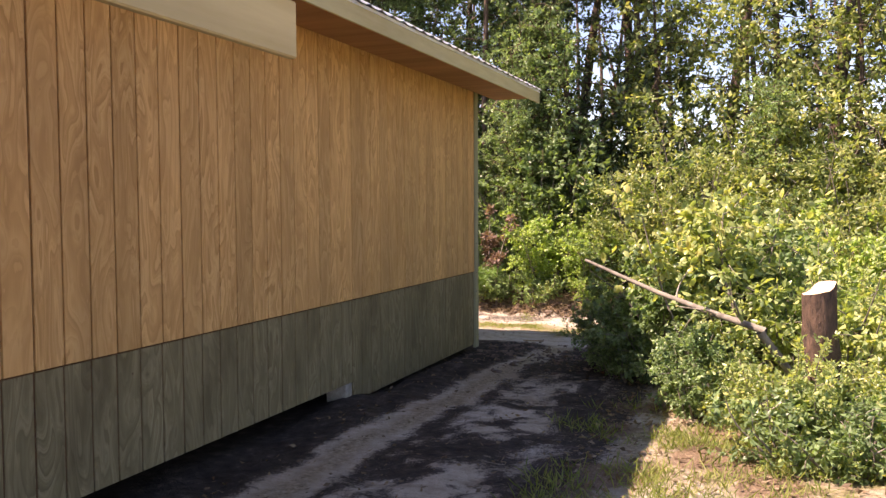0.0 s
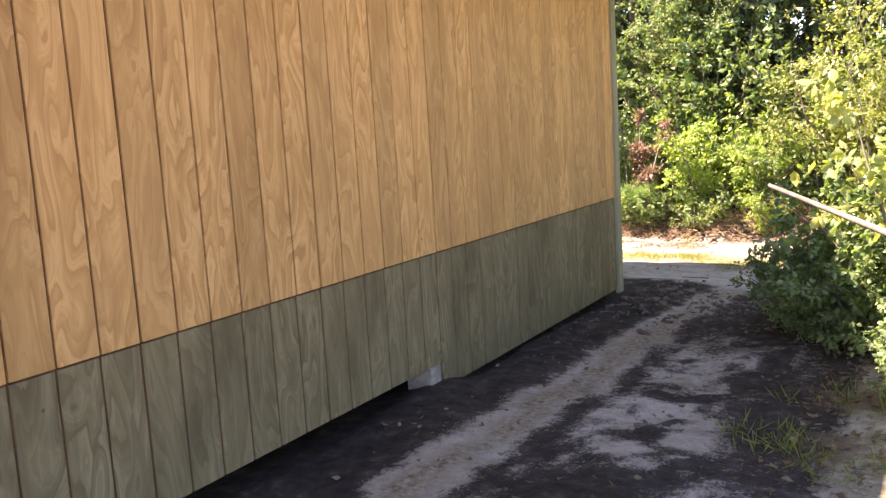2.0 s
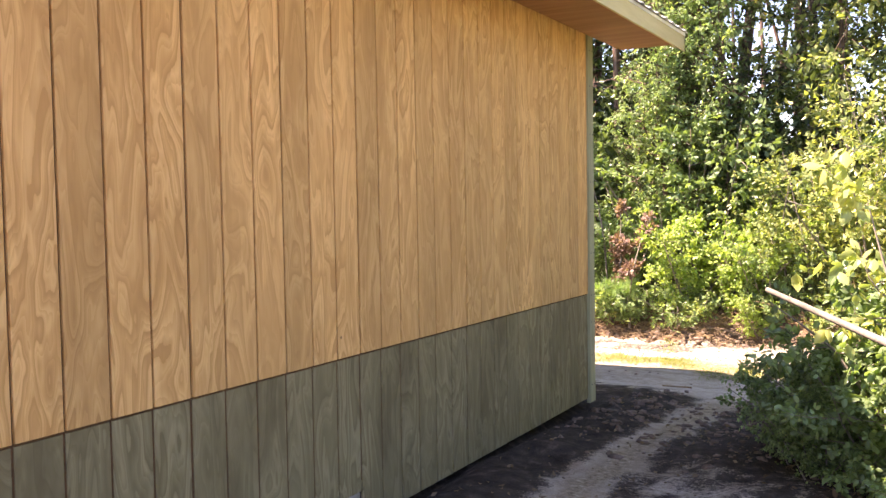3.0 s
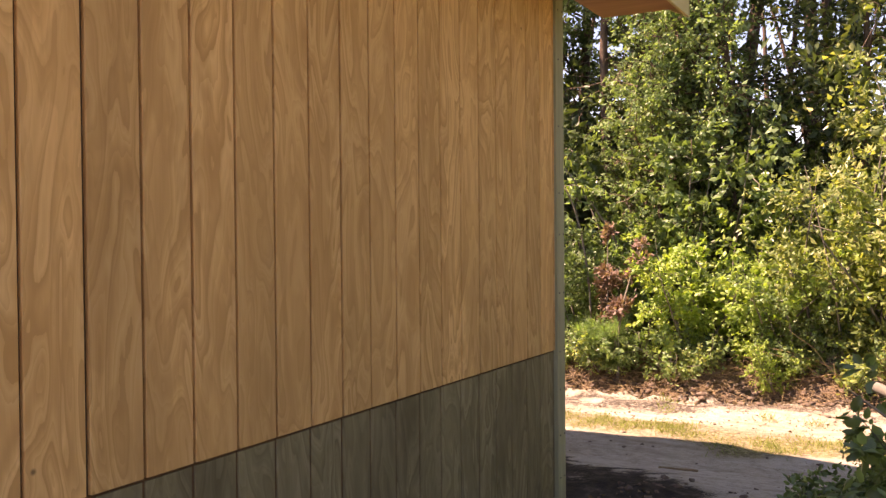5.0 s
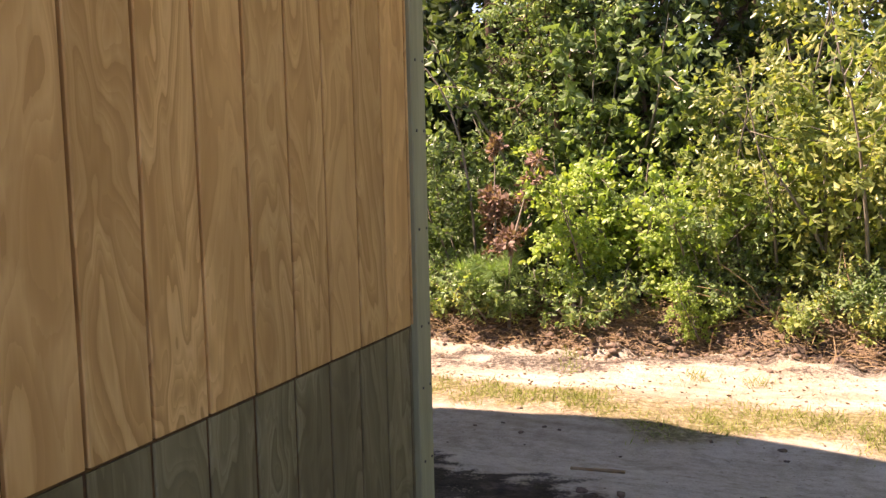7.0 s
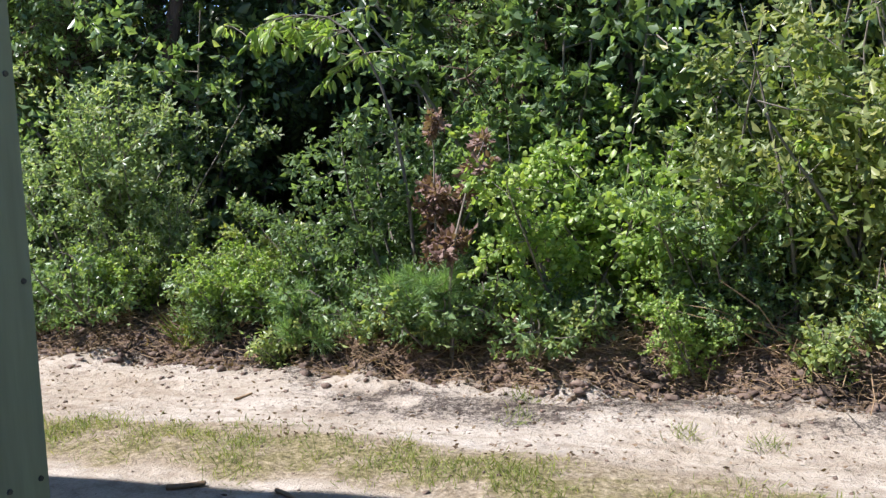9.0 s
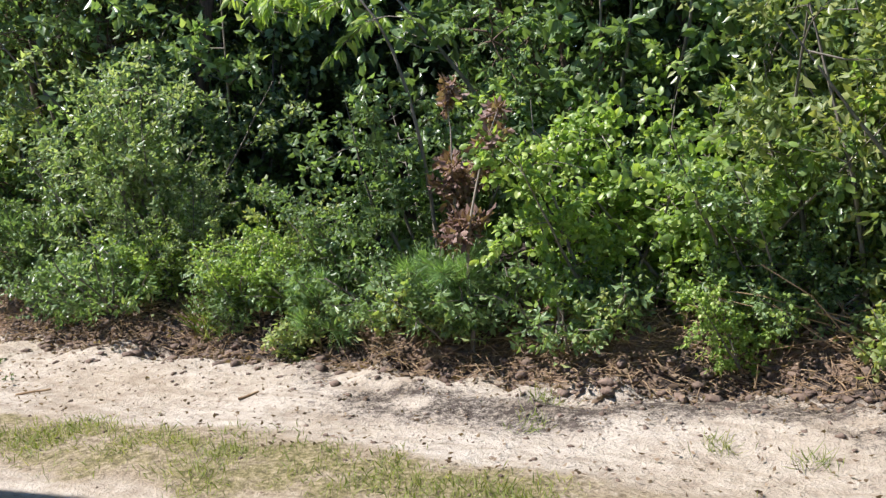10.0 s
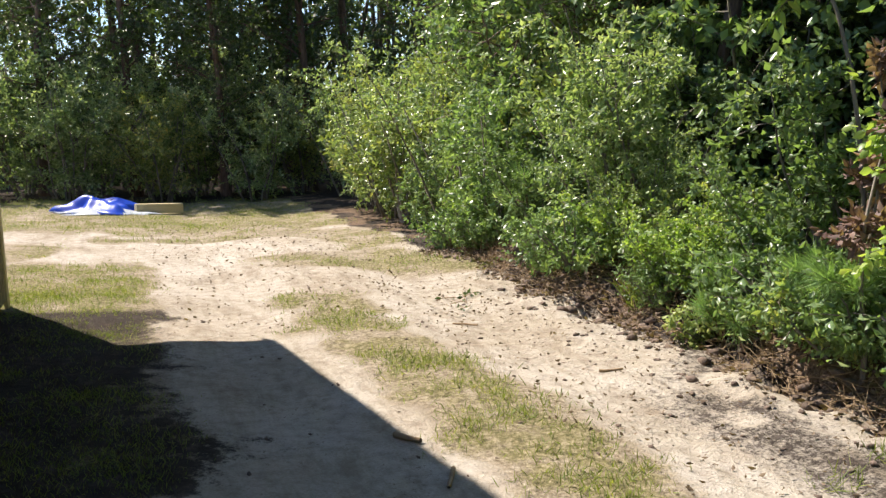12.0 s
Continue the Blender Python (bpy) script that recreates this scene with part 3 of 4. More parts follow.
wall_north = part("wall_north", box(WX2, WX - 0.02, WY1 - 0.02, WY1 + 0.1, 0.12, TOP, 0), GROOVE)
tagged(wall_north, "gable wall of grooved tan pine siding", "wall", kind="structure")
for k in range(5):
    for name, me, dy in (("siding_panel", upper, 0.104), ("skirting_panel", lower_b, 0.1)):
        ob = new(name, me)
        ob.rotation_euler = (0, 0, radians(90))
        ob.location = (WX - 0.03 - 1.17 * k, WY1 + dy + 0.018, 0)
        ob.scale = (1, 1.165 / PANEL, 1)
        ob.parent = wall_north
part("corner_board", box(WX2 - 0.02, WX2 + 0.10, WY1 + 0.098, WY1 + 0.13, -0.25, TOP, 0.004), FASCIA, wall_north, "pale pine corner board")
gable = bmesh.new()
gz = TOP + (WX - WX2) / 2 * PITCH + 0.1
for y in (WY1, WY1 + 0.1):
    gable.faces.new([gable.verts.new(p) for p in ((WX - 0.02, y, TOP + 0.002), ((WX + WX2) / 2, y, gz), (WX2, y, TOP + 0.002))])
bmesh.ops.bridge_loops(gable, edges=gable.edges[:])
part("gable", gable, SOFFIT, wall_north)
wall_west = part("wall_west", box(WX2, WX2 + 0.12, WY0, WY1 - 0.03, -0.2, TOP, 0), SIDING)
tagged(wall_west, "tan pine siding on the far side", "wall", kind="structure")
wall_south = part("wall_south", box(WX2 + 0.13, WX - 0.13, WY0, WY0 + 0.12, -0.2, TOP, 0), SIDING)
tagged(wall_south, "tan pine siding at the back", "wall", kind="structure")
floor = part("floor", box(WX2 + 0.13, WX - 0.13, WY0 + 0.13, WY1 - 0.03, 0.55, 0.7, 0), SOFFIT)
tagged(floor, "raised timber floor of the building", "floor", kind="structure")

roof = empty("roof", label="low-pitched white sheet-metal roof with pale timber fascia", category="roof", kind="structure")


def slope(name, x0, z0, x1, z1, y0, y1, thick, mat, parent, dz=0.0, ribs=False):
    bm = bmesh.new()
    n = max(1, int((y1 - y0) / 0.075)) if ribs else 1
    rows = []
    for i in range(n + 1):
        y = y0 + (y1 - y0) * i / n
        up = 0.018 if ribs and i % 3 == 0 else 0.0
        rows.append([bm.verts.new((x, y, z + dz + up + o)) for x, z in ((x0, z0), (x1, z1)) for o in (0, -thick)])
    for a, b in zip(rows, rows[1:]):
        bm.faces.new((a[0], a[2], b[2], b[0]))
        bm.faces.new((a[1], b[1], b[3], a[3]))
        bm.faces.new((a[0], b[0], b[1], a[1]))
        bm.faces.new((a[2], a[3], b[3], b[2]))
    for r in (rows[0], rows[-1]):
        bm.faces.new((r[0], r[1], r[3], r[2]))
    bmesh.ops.recalc_face_normals(bm, faces=bm.faces)
    return part(name, bm, mat, parent)


rz = EAVE_Z + (EAVE_X - RIDGE_X) * PITCH
wx_eave = 2 * RIDGE_X - EAVE_X
slope("roof_sheet", EAVE_X + 0.03, EAVE_Z, RIDGE_X, rz, 2.02, NORTH + 0.02, 0.006, METAL, roof, 0.022, True)
slope("roof_sheet", wx_eave, EAVE_Z, RIDGE_X, rz, WY0 - 0.5, NORTH + 0.02, 0.006, METAL, roof, 0.022, True)
slope("roof_deck", EAVE_X - 0.02, EAVE_Z - 0.01, RIDGE_X, rz - 0.01, 2.02, NORTH, 0.02, SOFFIT, roof)
slope("roof_deck", wx_eave + 0.02, EAVE_Z - 0.01, RIDGE_X, rz - 0.01, WY0 - 0.5, NORTH, 0.02, SOFFIT, roof)
part("fascia_board", box(EAVE_X - 0.022, EAVE_X, 2.0, NORTH, EAVE_Z - 0.14, EAVE_Z + 0.005, 0.003), FASCIA, roof, "pale pine fascia board")
part("drip_edge", box(EAVE_X - 0.03, EAVE_X + 0.006, 2.0, NORTH + 0.01, EAVE_Z - 0.004, EAVE_Z + 0.024, 0.002), WHITE, roof, "white metal drip edge")
part("soffit", box(WX + 0.02, EAVE_X - 0.024, 2.0, NORTH - 0.02, TOP - 0.045, TOP - 0.03, 0), SOFFIT, roof, "red-brown soffit boards")
for sgn, xe in ((1, EAVE_X), (-1, wx_eave)):
    slope("barge_board", xe, EAVE_Z - 0.005, RIDGE_X, rz - 0.005, NORTH - 0.02, NORTH + 0.004, 0.14, FASCIA, roof)
slope("gable_soffit", RIDGE_X, rz - 0.06, EAVE_X - 0.03, EAVE_Z - 0.06, WY1 + 0.14, NORTH - 0.03, 0.015, SOFFIT, roof)
slope("gable_soffit", RIDGE_X, rz - 0.06, wx_eave + 0.03, EAVE_Z - 0.06, WY1 + 0.14, NORTH - 0.03, 0.015, SOFFIT, roof)

porch = empty("porch_roof", label="lean-to roof carrying the same slope down to a low pale fascia", category="roof", kind="structure")
PX, PZ = -1.1, 2.25
slope("roof_sheet", PX + 0.03, PZ, RIDGE_X, PZ + (PX - RIDGE_X) * (rz - PZ) / (PX - RIDGE_X), WY0 - 0.5, 2.0, 0.006, METAL, porch, 0.02, True)
slope("roof_deck", PX - 0.03, PZ - 0.01, RIDGE_X, rz - 0.01, WY0 - 0.5, 1.95, 0.02, SOFFIT, porch)
part("fascia_board", box(PX - 0.025, PX, WY0 - 0.5, 1.98, PZ - 0.135, PZ + 0.004, 0.004), FASCIA, porch, "pale pine fascia board")
part("sub_fascia", box(PX - 0.07, PX - 0.03, WY0 - 0.5, 1.93, PZ - 0.10, PZ - 0.03, 0.003), TREATED, porch)
for y in (-2.6, 0.1):
    part("porch_post", box(PX - 0.2, PX - 0.11, y - 0.045, y + 0.045, -0.1, PZ - 0.02, 0.004), TREATED, porch)

block = tagged(part("pier_block", box(WX - 0.2, WX - 0.006, 7.16, 7.29, -0.12, 0.162, 0.006), CONCRETE), "pale concrete pier block at the foot of the skirting", "concrete block")

# ---- vegetation ----
def on_ground(x, y, dz=0.0):
    return float(ground_z(x, y)) + dz


rng0 = np.random.default_rng(5)


def plant(ob, x, y, turn=0.0, size=1.0, first=False):
    m = pose(x, y, on_ground(x, y), 0, 0, turn) @ Matrix.Scale(size, 4)
    if first:
        ob.matrix_basis = m
        return ob
    got = copy_thing(ob, m)
    got.matrix_basis = m
    return got


SH = {
    "green": shrub("shrub", 2.3, 1.25, "green", 0.082, 21, 9, 9, 4, 42, "leafy green shrub on the earth bank", width=0.6),
    "grey": shrub("shrub", 2.6, 1.3, "grey", 0.07, 22, 9, 10, 4, 44, "grey-green small-leaved shrub at the wood's edge", width=0.5),
    "yellow": shrub("shrub", 1.5, 0.9, "yellow", 0.08, 23, 8, 8, 4, 36, "yellow-green young shrub in the sun", width=0.6),
    "olive": shrub("shrub", 2.5, 1.2, "olive", 0.08, 24, 9, 9, 4, 38, "olive shrub turning yellow", width=0.5),
    "lime": shrub("shrub", 2.1, 1.15, "lime", 0.078, 27, 9, 9, 4, 36, "broad-leaved bright green bush on the bank", width=0.75, shape=6, low=0.03),
    "dark": shrub("shrub", 2.6, 1.4, "dark", 0.10, 28, 8, 9, 4, 32, "shrub inside the wood, its shade put into the leaf colour", width=0.55),
    "low": shrub("weed_clump", 0.6, 0.5, "green", 0.055, 25, 9, 6, 3, 46, "low green weeds along the bank", "weeds", width=0.5),
    "sun": shrub("weed_clump", 0.5, 0.5, "yellow", 0.065, 26, 8, 6, 3, 40, "yellow-green weeds in the sun", "weeds", width=0.6),
}
used = set()


def put(kind, x, y, size=1.0):
    first = kind not in used
    used.add(kind)
    return plant(SH[kind], x, y, float(rng0.uniform(0, 360)), size * float(rng0.uniform(0.9, 1.12)), first)


# front row along the bank
for kind, x, y, s in (
        ("grey", -8.9, 16.6, 0.8), ("green", -10.0, 16.4, 0.6), ("green", -11.1, 16.5, 0.95), ("lime", -12.0, 16.3, 0.5), ("grey", -13.3, 16.6, 1.05), ("green", -14.4, 16.4, 0.65), ("olive", -15.7, 16.6, 1.1), ("grey", -17.0, 16.6, 1.1), ("olive", -18.2, 16.8, 1.15), ("grey", -19.4, 16.9, 1.15),
        ("grey", -8.5, 16.8, 1.0), ("grey", -8.0, 16.4, 0.5), ("yellow", -6.75, 16.35, 0.6), ("green", -6.05, 16.4, 0.48), ("green", -5.3, 16.6, 0.95),
        ("lime", -3.95, 16.35, 0.8), ("lime", -3.3, 16.5, 0.85), ("green", -2.8, 16.4, 0.6), ("olive", -2.4, 16.6, 1.0), ("olive", -1.6, 16.6, 1.1), ("olive", -0.7, 16.7, 1.05), ("green", 0.2, 16.7, 1.0),
        ("olive", 1.2, 16.9, 1.1), ("olive", 2.4, 16.6, 1.1), ("grey", 3.6, 16.2, 1.1), ("olive", 4.8, 15.8, 1.1)):
    put(kind, x, y, s)
# second row
for kind, x, y, s in (
        ("green", -9.2, 18.3, 1.35), ("olive", -11.2, 18.2, 1.5), ("grey", -13.2, 18.4, 1.5), ("grey", -15.2, 18.5, 1.5), ("olive", -17.2, 18.5, 1.5), ("grey", -19.2, 18.6, 1.5), ("green", -4.6, 17.9, 1.4), ("green", -3.2, 17.9, 1.35), ("olive", -1.6, 18.1, 1.5),
        ("olive", 0.2, 18.3, 1.5), ("olive", 2.0, 18.2, 1.5), ("grey", 4.0, 17.8, 1.5), ("olive", 6.0, 17.0, 1.5), ("grey", -10.2, 20.2, 1.5), ("green", 7.5, 15.5, 1.4)):
    put(kind, x, y, s)
# hollow behind the bank: its shade comes from the darkened leaf colour
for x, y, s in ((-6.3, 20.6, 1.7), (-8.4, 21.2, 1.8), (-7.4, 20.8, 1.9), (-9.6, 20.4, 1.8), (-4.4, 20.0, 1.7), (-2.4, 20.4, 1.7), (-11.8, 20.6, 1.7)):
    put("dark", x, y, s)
# sunny thicket beside the path
for kind, x, y, s in (
        ("lime", 0.9, 11.6, 0.95), ("green", 1.9, 10.9, 0.85), ("lime", 2.7, 9.8, 1.0), ("yellow", 0.0, 8.9, 0.95), ("yellow", 0.7, 8.4, 0.95), ("yellow", -0.1, 9.9, 1.0), ("lime", 1.6, 9.3, 0.8), ("green", 3.4, 8.8, 0.95), ("olive", 1.3, 13.2, 1.0), ("olive", 2.8, 12.3, 1.1), ("green", 4.2, 10.9, 1.2), ("olive", 5.4, 9.4, 1.25),
        ("olive", 3.2, 14.2, 1.2), ("grey", 5.2, 12.8, 1.3), ("green", 0.6, 14.5, 0.8), ("yellow", 1.0, 9.7, 0.75), ("yellow", 1.5, 8.7, 0.7), ("yellow", 0.5, 10.6, 0.8)):
    put(kind, x, y, s)
for _ in range(46):
    x = float(rng0.uniform(-12.0, 1.5))
    put("low", x, float(bank_line(x)) + float(rng0.uniform(0.22, 0.6)), float(rng0.uniform(0.6, 1.2)))
for _ in range(34):
    x, y = float(rng0.uniform(-0.35, 2.6)), float(rng0.uniform(5.6, 9.8))
    put("sun" if rng0.random() < 0.6 else "low", x, y, float(rng0.uniform(0.5, 1.05)))

for x, y, s in ((0.15, 6.5, 1.15), (0.5, 6.35, 1.2), (0.85, 6.6, 1.2), (0.3, 6.95, 1.2), (0.75, 7.0, 1.2), (1.2, 6.9, 1.2), (0.0, 7.0, 1.1), (1.5, 7.4, 1.3)):
    put("low" if y < 6.96 else "sun", x, y, s * 0.85)

for kind, x, y, s in (("lime", -6.95, 16.1, 0.46), ("lime", -6.55, 16.15, 0.38), ("yellow", -7.35, 16.15, 0.42), ("sun", -5.25, 15.95, 0.8), ("sun", -4.85, 15.92, 0.6), ("lime", -2.95, 16.05, 0.36), ("sun", -2.2, 16.0, 0.8),
                      ("sun", -1.5, 16.0, 0.7), ("lime", -8.1, 16.25, 0.4), ("sun", -6.3, 15.95, 0.7), ("sun", -3.75, 15.98, 0.6), ("lime", -0.9, 16.1, 0.45), ("yellow", -2.0, 16.3, 0.5)):
    put(kind, x, y, s)

# broad-leaved bush that leans over the path
path_bush = shrub("leaning_bush", 1.6, 1.05, "green", 0.06, 31, 9, 10, 5, 50, "broad-leaved green bush leaning over the path", width=0.72, shape=6, low=0.05)
plant(path_bush, -0.62, 9.0, 20, 1.0, True)
plant(path_bush, -0.85, 9.0, 140, 0.72)
plant(path_bush, -0.2, 9.7, 250, 1.05)
for x, y, s, a in ((-1.2, 9.35, 0.55, 30), (-1.4, 9.75, 0.48, 200), (-1.15, 10.1, 0.42, 300), (-0.55, 7.75, 0.5, 80), (-1.5, 10.3, 0.36, 100), (-1.6, 9.6, 0.5, 60), (-1.45, 9.15, 0.36, 10)):
    plant(path_bush, x, y, a, s)
for x, y, s in ((0.3, 6.85, 0.5), (0.62, 6.95, 0.48), (0.05, 7.1, 0.5), (0.9, 7.3, 0.55)):
    put("yellow", x, y, s)
yellow_bush = shrub("sunlit_bush", 2.25, 0.85, "yellow", 0.08, 32, 6, 8, 4, 26, "yellow-green broad-leaved sapling in full sun", width=0.72, shape=6, low=0.62, lean=(-0.2, 0.0))
plant(yellow_bush, -0.3, 8.65, 0, 1.05, True)
red_sapling = shrub("withered_sapling", 1.95, 0.30, "red", 0.068, 35, 3, 9, 8, 95, "withered sapling with curled red-brown leaves", "sapling", width=0.6, low=0.52, lean=(-0.1, 0))
plant(red_sapling, -4.78, 15.86, 0, 0.97, True)

def arching_sapling():
    """A slender sapling whose top bends over and hangs its long leaves."""
    rng = np.random.default_rng(9)
    root = empty("arching_sapling", label="slender sapling arching over with long bright leaves", category="sapling")
    z = on_ground(-5.2, 16.3)
    t = np.linspace(0, 1, 12)
    p = np.column_stack([-5.2 - 1.15 * t ** 2.2, 16.3 - 0.45 * t ** 2, z - 0.05 + 2.5 * np.sin(t * 1.95)])
    runs, lines = [(p, np.linspace(0.018, 0.005, 12))], []
    for k in range(6, 12):
        for _ in range(3):
            q = bent(p[k], (rng.normal() - 0.5, rng.normal() * 0.5 - 0.3, rng.normal() * 0.25 - 0.1), rng.uniform(0.25, 0.5), 3, rng, 0.1, -0.08)
            runs.append((q, np.linspace(0.005, 0.002, 4)))
            lines.append(q)
    quads("stem", *tubes(runs, 5), GREYBARK, root)
    quads("foliage", *sprays(lines, 46, 0.11, rng, 0.6, 0.7, 0.36, 6), LEAF["lime"], root)


arching_sapling()

# woods behind
TR = {
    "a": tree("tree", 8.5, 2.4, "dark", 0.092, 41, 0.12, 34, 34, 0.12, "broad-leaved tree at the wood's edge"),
    "b": tree("tree", 10.5, 2.6, "dark", 0.13, 42, 0.15, 36, 19, 0.15, "tall tree in the wood, leaves coloured dark for shade"),
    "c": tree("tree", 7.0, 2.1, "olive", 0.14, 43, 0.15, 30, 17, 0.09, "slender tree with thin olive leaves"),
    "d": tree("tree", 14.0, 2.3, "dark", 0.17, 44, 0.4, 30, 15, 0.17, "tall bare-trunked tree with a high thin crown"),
}
TR["e"] = tree("tree", 6.0, 1.75, "green", 0.085, 45, 0.06, 40, 34, 0.07, "sunlit leafy young tree rising from the bank", twigs=8)
TR["f"] = tree("tree", 5.2, 1.5, "green", 0.09, 46, 0.1, 34, 30, 0.06, "slim bright-leaved young tree on the bank", twigs=7)
# added tree: crown mostly out of view, there to shade the wood behind
TR["g"] = tree("tree", 11.5, 2.7, "green", 0.11, 47, 0.40, 42, 26, 0.10, "added tall tree, its high crown there to shade the wood")
seen = set()


def put_tree(kind, x, y, s=1.0):
    first = kind not in seen
    seen.add(kind)
    plant(TR[kind], x, y, float(rng0.uniform(0, 360)), s * float(rng0.uniform(0.92, 1.1)), first)


for kind, x, y, s in (
        ("e", -10.0, 17.6, 0.85), ("f", -10.9, 17.4, 0.95), ("e", -12.3, 17.8, 1.0), ("f", -13.6, 17.6, 1.0), ("e", -15.0, 18.0, 1.1), ("e", -16.8, 18.3, 1.0), ("f", -3.6, 18.2, 0.95), ("e", -4.7, 17.9, 0.75), ("f", 0.4, 17.4, 0.75), ("e", 2.6, 13.6, 0.75), ("f", 3.6, 11.9, 0.8),
        ("b", -10.4, 19.4, 0.9), ("a", -4.8, 18.9, 0.85), ("g", -9.4, 18.0, 1.0), ("g", -7.9, 20.4, 1.0), ("g", -11.9, 18.9, 1.0), ("g", -5.9, 19.4, 0.95), ("g", -14.4, 19.4, 1.0), ("a", -3.9, 19.3, 1.0), ("b", -5.1, 20.6, 1.0), ("c", -2.3, 19.6, 1.0), ("c", -0.4, 19.9, 1.0), ("c", 1.6, 19.6, 1.05), ("a", -10.6, 19.6, 0.9),
        ("c", 3.6, 19.2, 1.0), ("c", 6.0, 18.6, 1.1), ("d", -1.2, 22.0, 1.0), ("d", 1.2, 22.6, 1.0), ("d", 3.8, 22.0, 1.05), ("d", 6.5, 20.6, 1.0), ("b", -7.6, 22.4, 1.0), ("b", -3.0, 22.8, 1.0), ("c", 8.2, 16.8, 1.1),
        ("c", 9.5, 14.5, 1.1), ("d", 9.0, 18.6, 1.0), ("b", -12.8, 20.8, 1.0), ("c", -14.8, 20.6, 1.1), ("a", -17.0, 20.6, 1.0), ("b", -19.5, 21.5, 1.0), ("b", -23.5, 19.0, 1.0), ("b", -25.5, 16.6, 1.0), ("a", -24.6, 14.2, 0.95),
        ("b", -26.0, 12.0, 1.0), ("a", -25.6, 9.8, 1.0), ("b", -28.5, 14.5, 1.05), ("b", -22.0, 20.6, 1.0), ("d", -29.5, 12.6, 1.0), ("b", -31, 9.5, 1.15), ("b", -31.5, 14.6, 1.15), ("b", -30.5, 16.8, 1.1), ("d", -27.5, 18.0, 1.0),
        ("b", -10.4, 22.6, 1.0), ("b", -15.5, 23.4, 1.0), ("d", -5.2, 24.2, 1.0), ("c", 11.0, 11.5, 1.1), ("c", 7.4, 12.6, 0.9), ("b", 0.2, 24.2, 1.0), ("b", 2.6, 24.0, 1.05), ("b", 5.2, 23.6, 1.0), ("b", 8.0, 22.0, 1.0), ("d", -3.6, 25.0, 1.0)):
    put_tree(kind, x, y, s)
for x, y, s in ((-24.2, 8.0, 1.2), (-24.4, 10.4, 1.1), (-24.0, 12.6, 1.2), (-23.6, 14.8, 1.2), (-22.6, 17.0, 1.2), (-20.8, 18.6, 1.3), (-18.6, 19.2, 1.3), (-25.4, 13.6, 1.4), (-25.6, 11.0, 1.4), (-24.9, 16.2, 1.4), (-24.5, 6.2, 1.3), (-26.6, 9.4, 1.5), (-26.8, 12.2, 1.5), (-26.5, 14.8, 1.5), (-25.2, 18.2, 1.5), (-22.6, 19.4, 1.5), (-20.0, 20.6, 1.5), (-26.4, 6.8, 1.5), (-17.4, 21.0, 1.5)):
    put("olive" if int(x * 10) % 3 == 0 else "dark" if int(y * 10) % 3 == 0 else "grey", x, y, s)


def far_wood():
    """The deep of the wood as one mass of leaf sprays and dim trunks."""
    rng = np.random.default_rng(77)
    lines = []
    spots = [(float(x), float(y)) for x, y in zip(rng.uniform(-34, 20, 330), rng.uniform(24.5, 34, 330))] + [(float(x), float(y)) for x, y in zip(rng.uniform(-42, -30, 380), rng.uniform(-2, 30, 380))] + [(float(x), float(y)) for x, y in zip(rng.uniform(11, 22, 140), rng.uniform(6, 26, 140))]
    for x, y in spots:
        h = rng.uniform(1.0, 13.0) if x < -29.5 else rng.uniform(1.0, 10.5) if x < -7 else rng.uniform(1.0, 7.5)
        for _ in range(12):
            c = np.array((x, y, 0)) + rng.normal(0, 1, 3) * (0.9, 0.9, 0.4) + np.array((0, 0, h * rng.uniform(0.05, 1.0)))
            lines.append(bent(c, rng.normal(0, 1, 3), 1.3, 3, rng, 0.3))
    root = empty("far_woodland", label="dense woodland beyond the clearing, its shade put into the leaf colour", category="woodland", kind="stuff")
    # the deep wood's shade is coloured into these leaves
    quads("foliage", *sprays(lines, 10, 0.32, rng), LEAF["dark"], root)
    runs = []
    for x, y in spots[::4]:
        runs.append((bent((x, y, -0.2), (rng.normal(0, 0.06), rng.normal(0, 0.06), 1), rng.uniform(7, 13), 6, rng, 0.04), np.linspace(rng.uniform(0.08, 0.16), 0.03, 7)))
    quads("trunks", *tubes(runs, 6), BARK, root)


far_wood()

# ---- things ----
def stump():
    rng = np.random.default_rng(3)
    root = empty("tree_stump", (0.42, 7.35, on_ground(0.42, 7.35)), label="rough-barked tree stump with a fresh pale saw cut", category="stump")
    root.rotation_euler = (0, radians(-4), radians(15))
    n, hs = 22, np.linspace(-0.15, 1.12, 9)
    vs, fs = [], []
    for k, z in enumerate(hs):
        for i in range(n):
            a = 2 * math.pi * i / n
            r = 0.122 + 0.03 * math.exp(-z * 4) + rng.normal(0, 0.007) + 0.012 * math.sin(a * 3 + z * 2)
            vs.append((r * math.cos(a), r * math.sin(a) * 0.92, z + ((0.065 * min(1.0, max(0.0, math.cos(a - 0.5) * 2.2 - 0.6)) + 0.012 * math.cos(a)) if k == len(hs) - 1 else 0)))
    for k in range(len(hs) - 1):
        for i in range(n):
            j = (i + 1) % n
            fs.append((k * n + i, k * n + j, (k + 1) * n + j, (k + 1) * n + i))
    mesh_object("trunk", vs, fs, STUMPBARK, root, True)
    top = len(hs) - 1
    cut = [(vs[top * n + i][0] * 0.97, vs[top * n + i][1] * 0.97, vs[top * n + i][2] - 0.004) for i in range(n)] + [(0, 0, 1.14)]
    tagged(mesh_object("cut_face", cut, [(i, (i + 1) % n, n) for i in range(n)], CUTWOOD, root), "fresh pale cut wood")
    return root


stump()


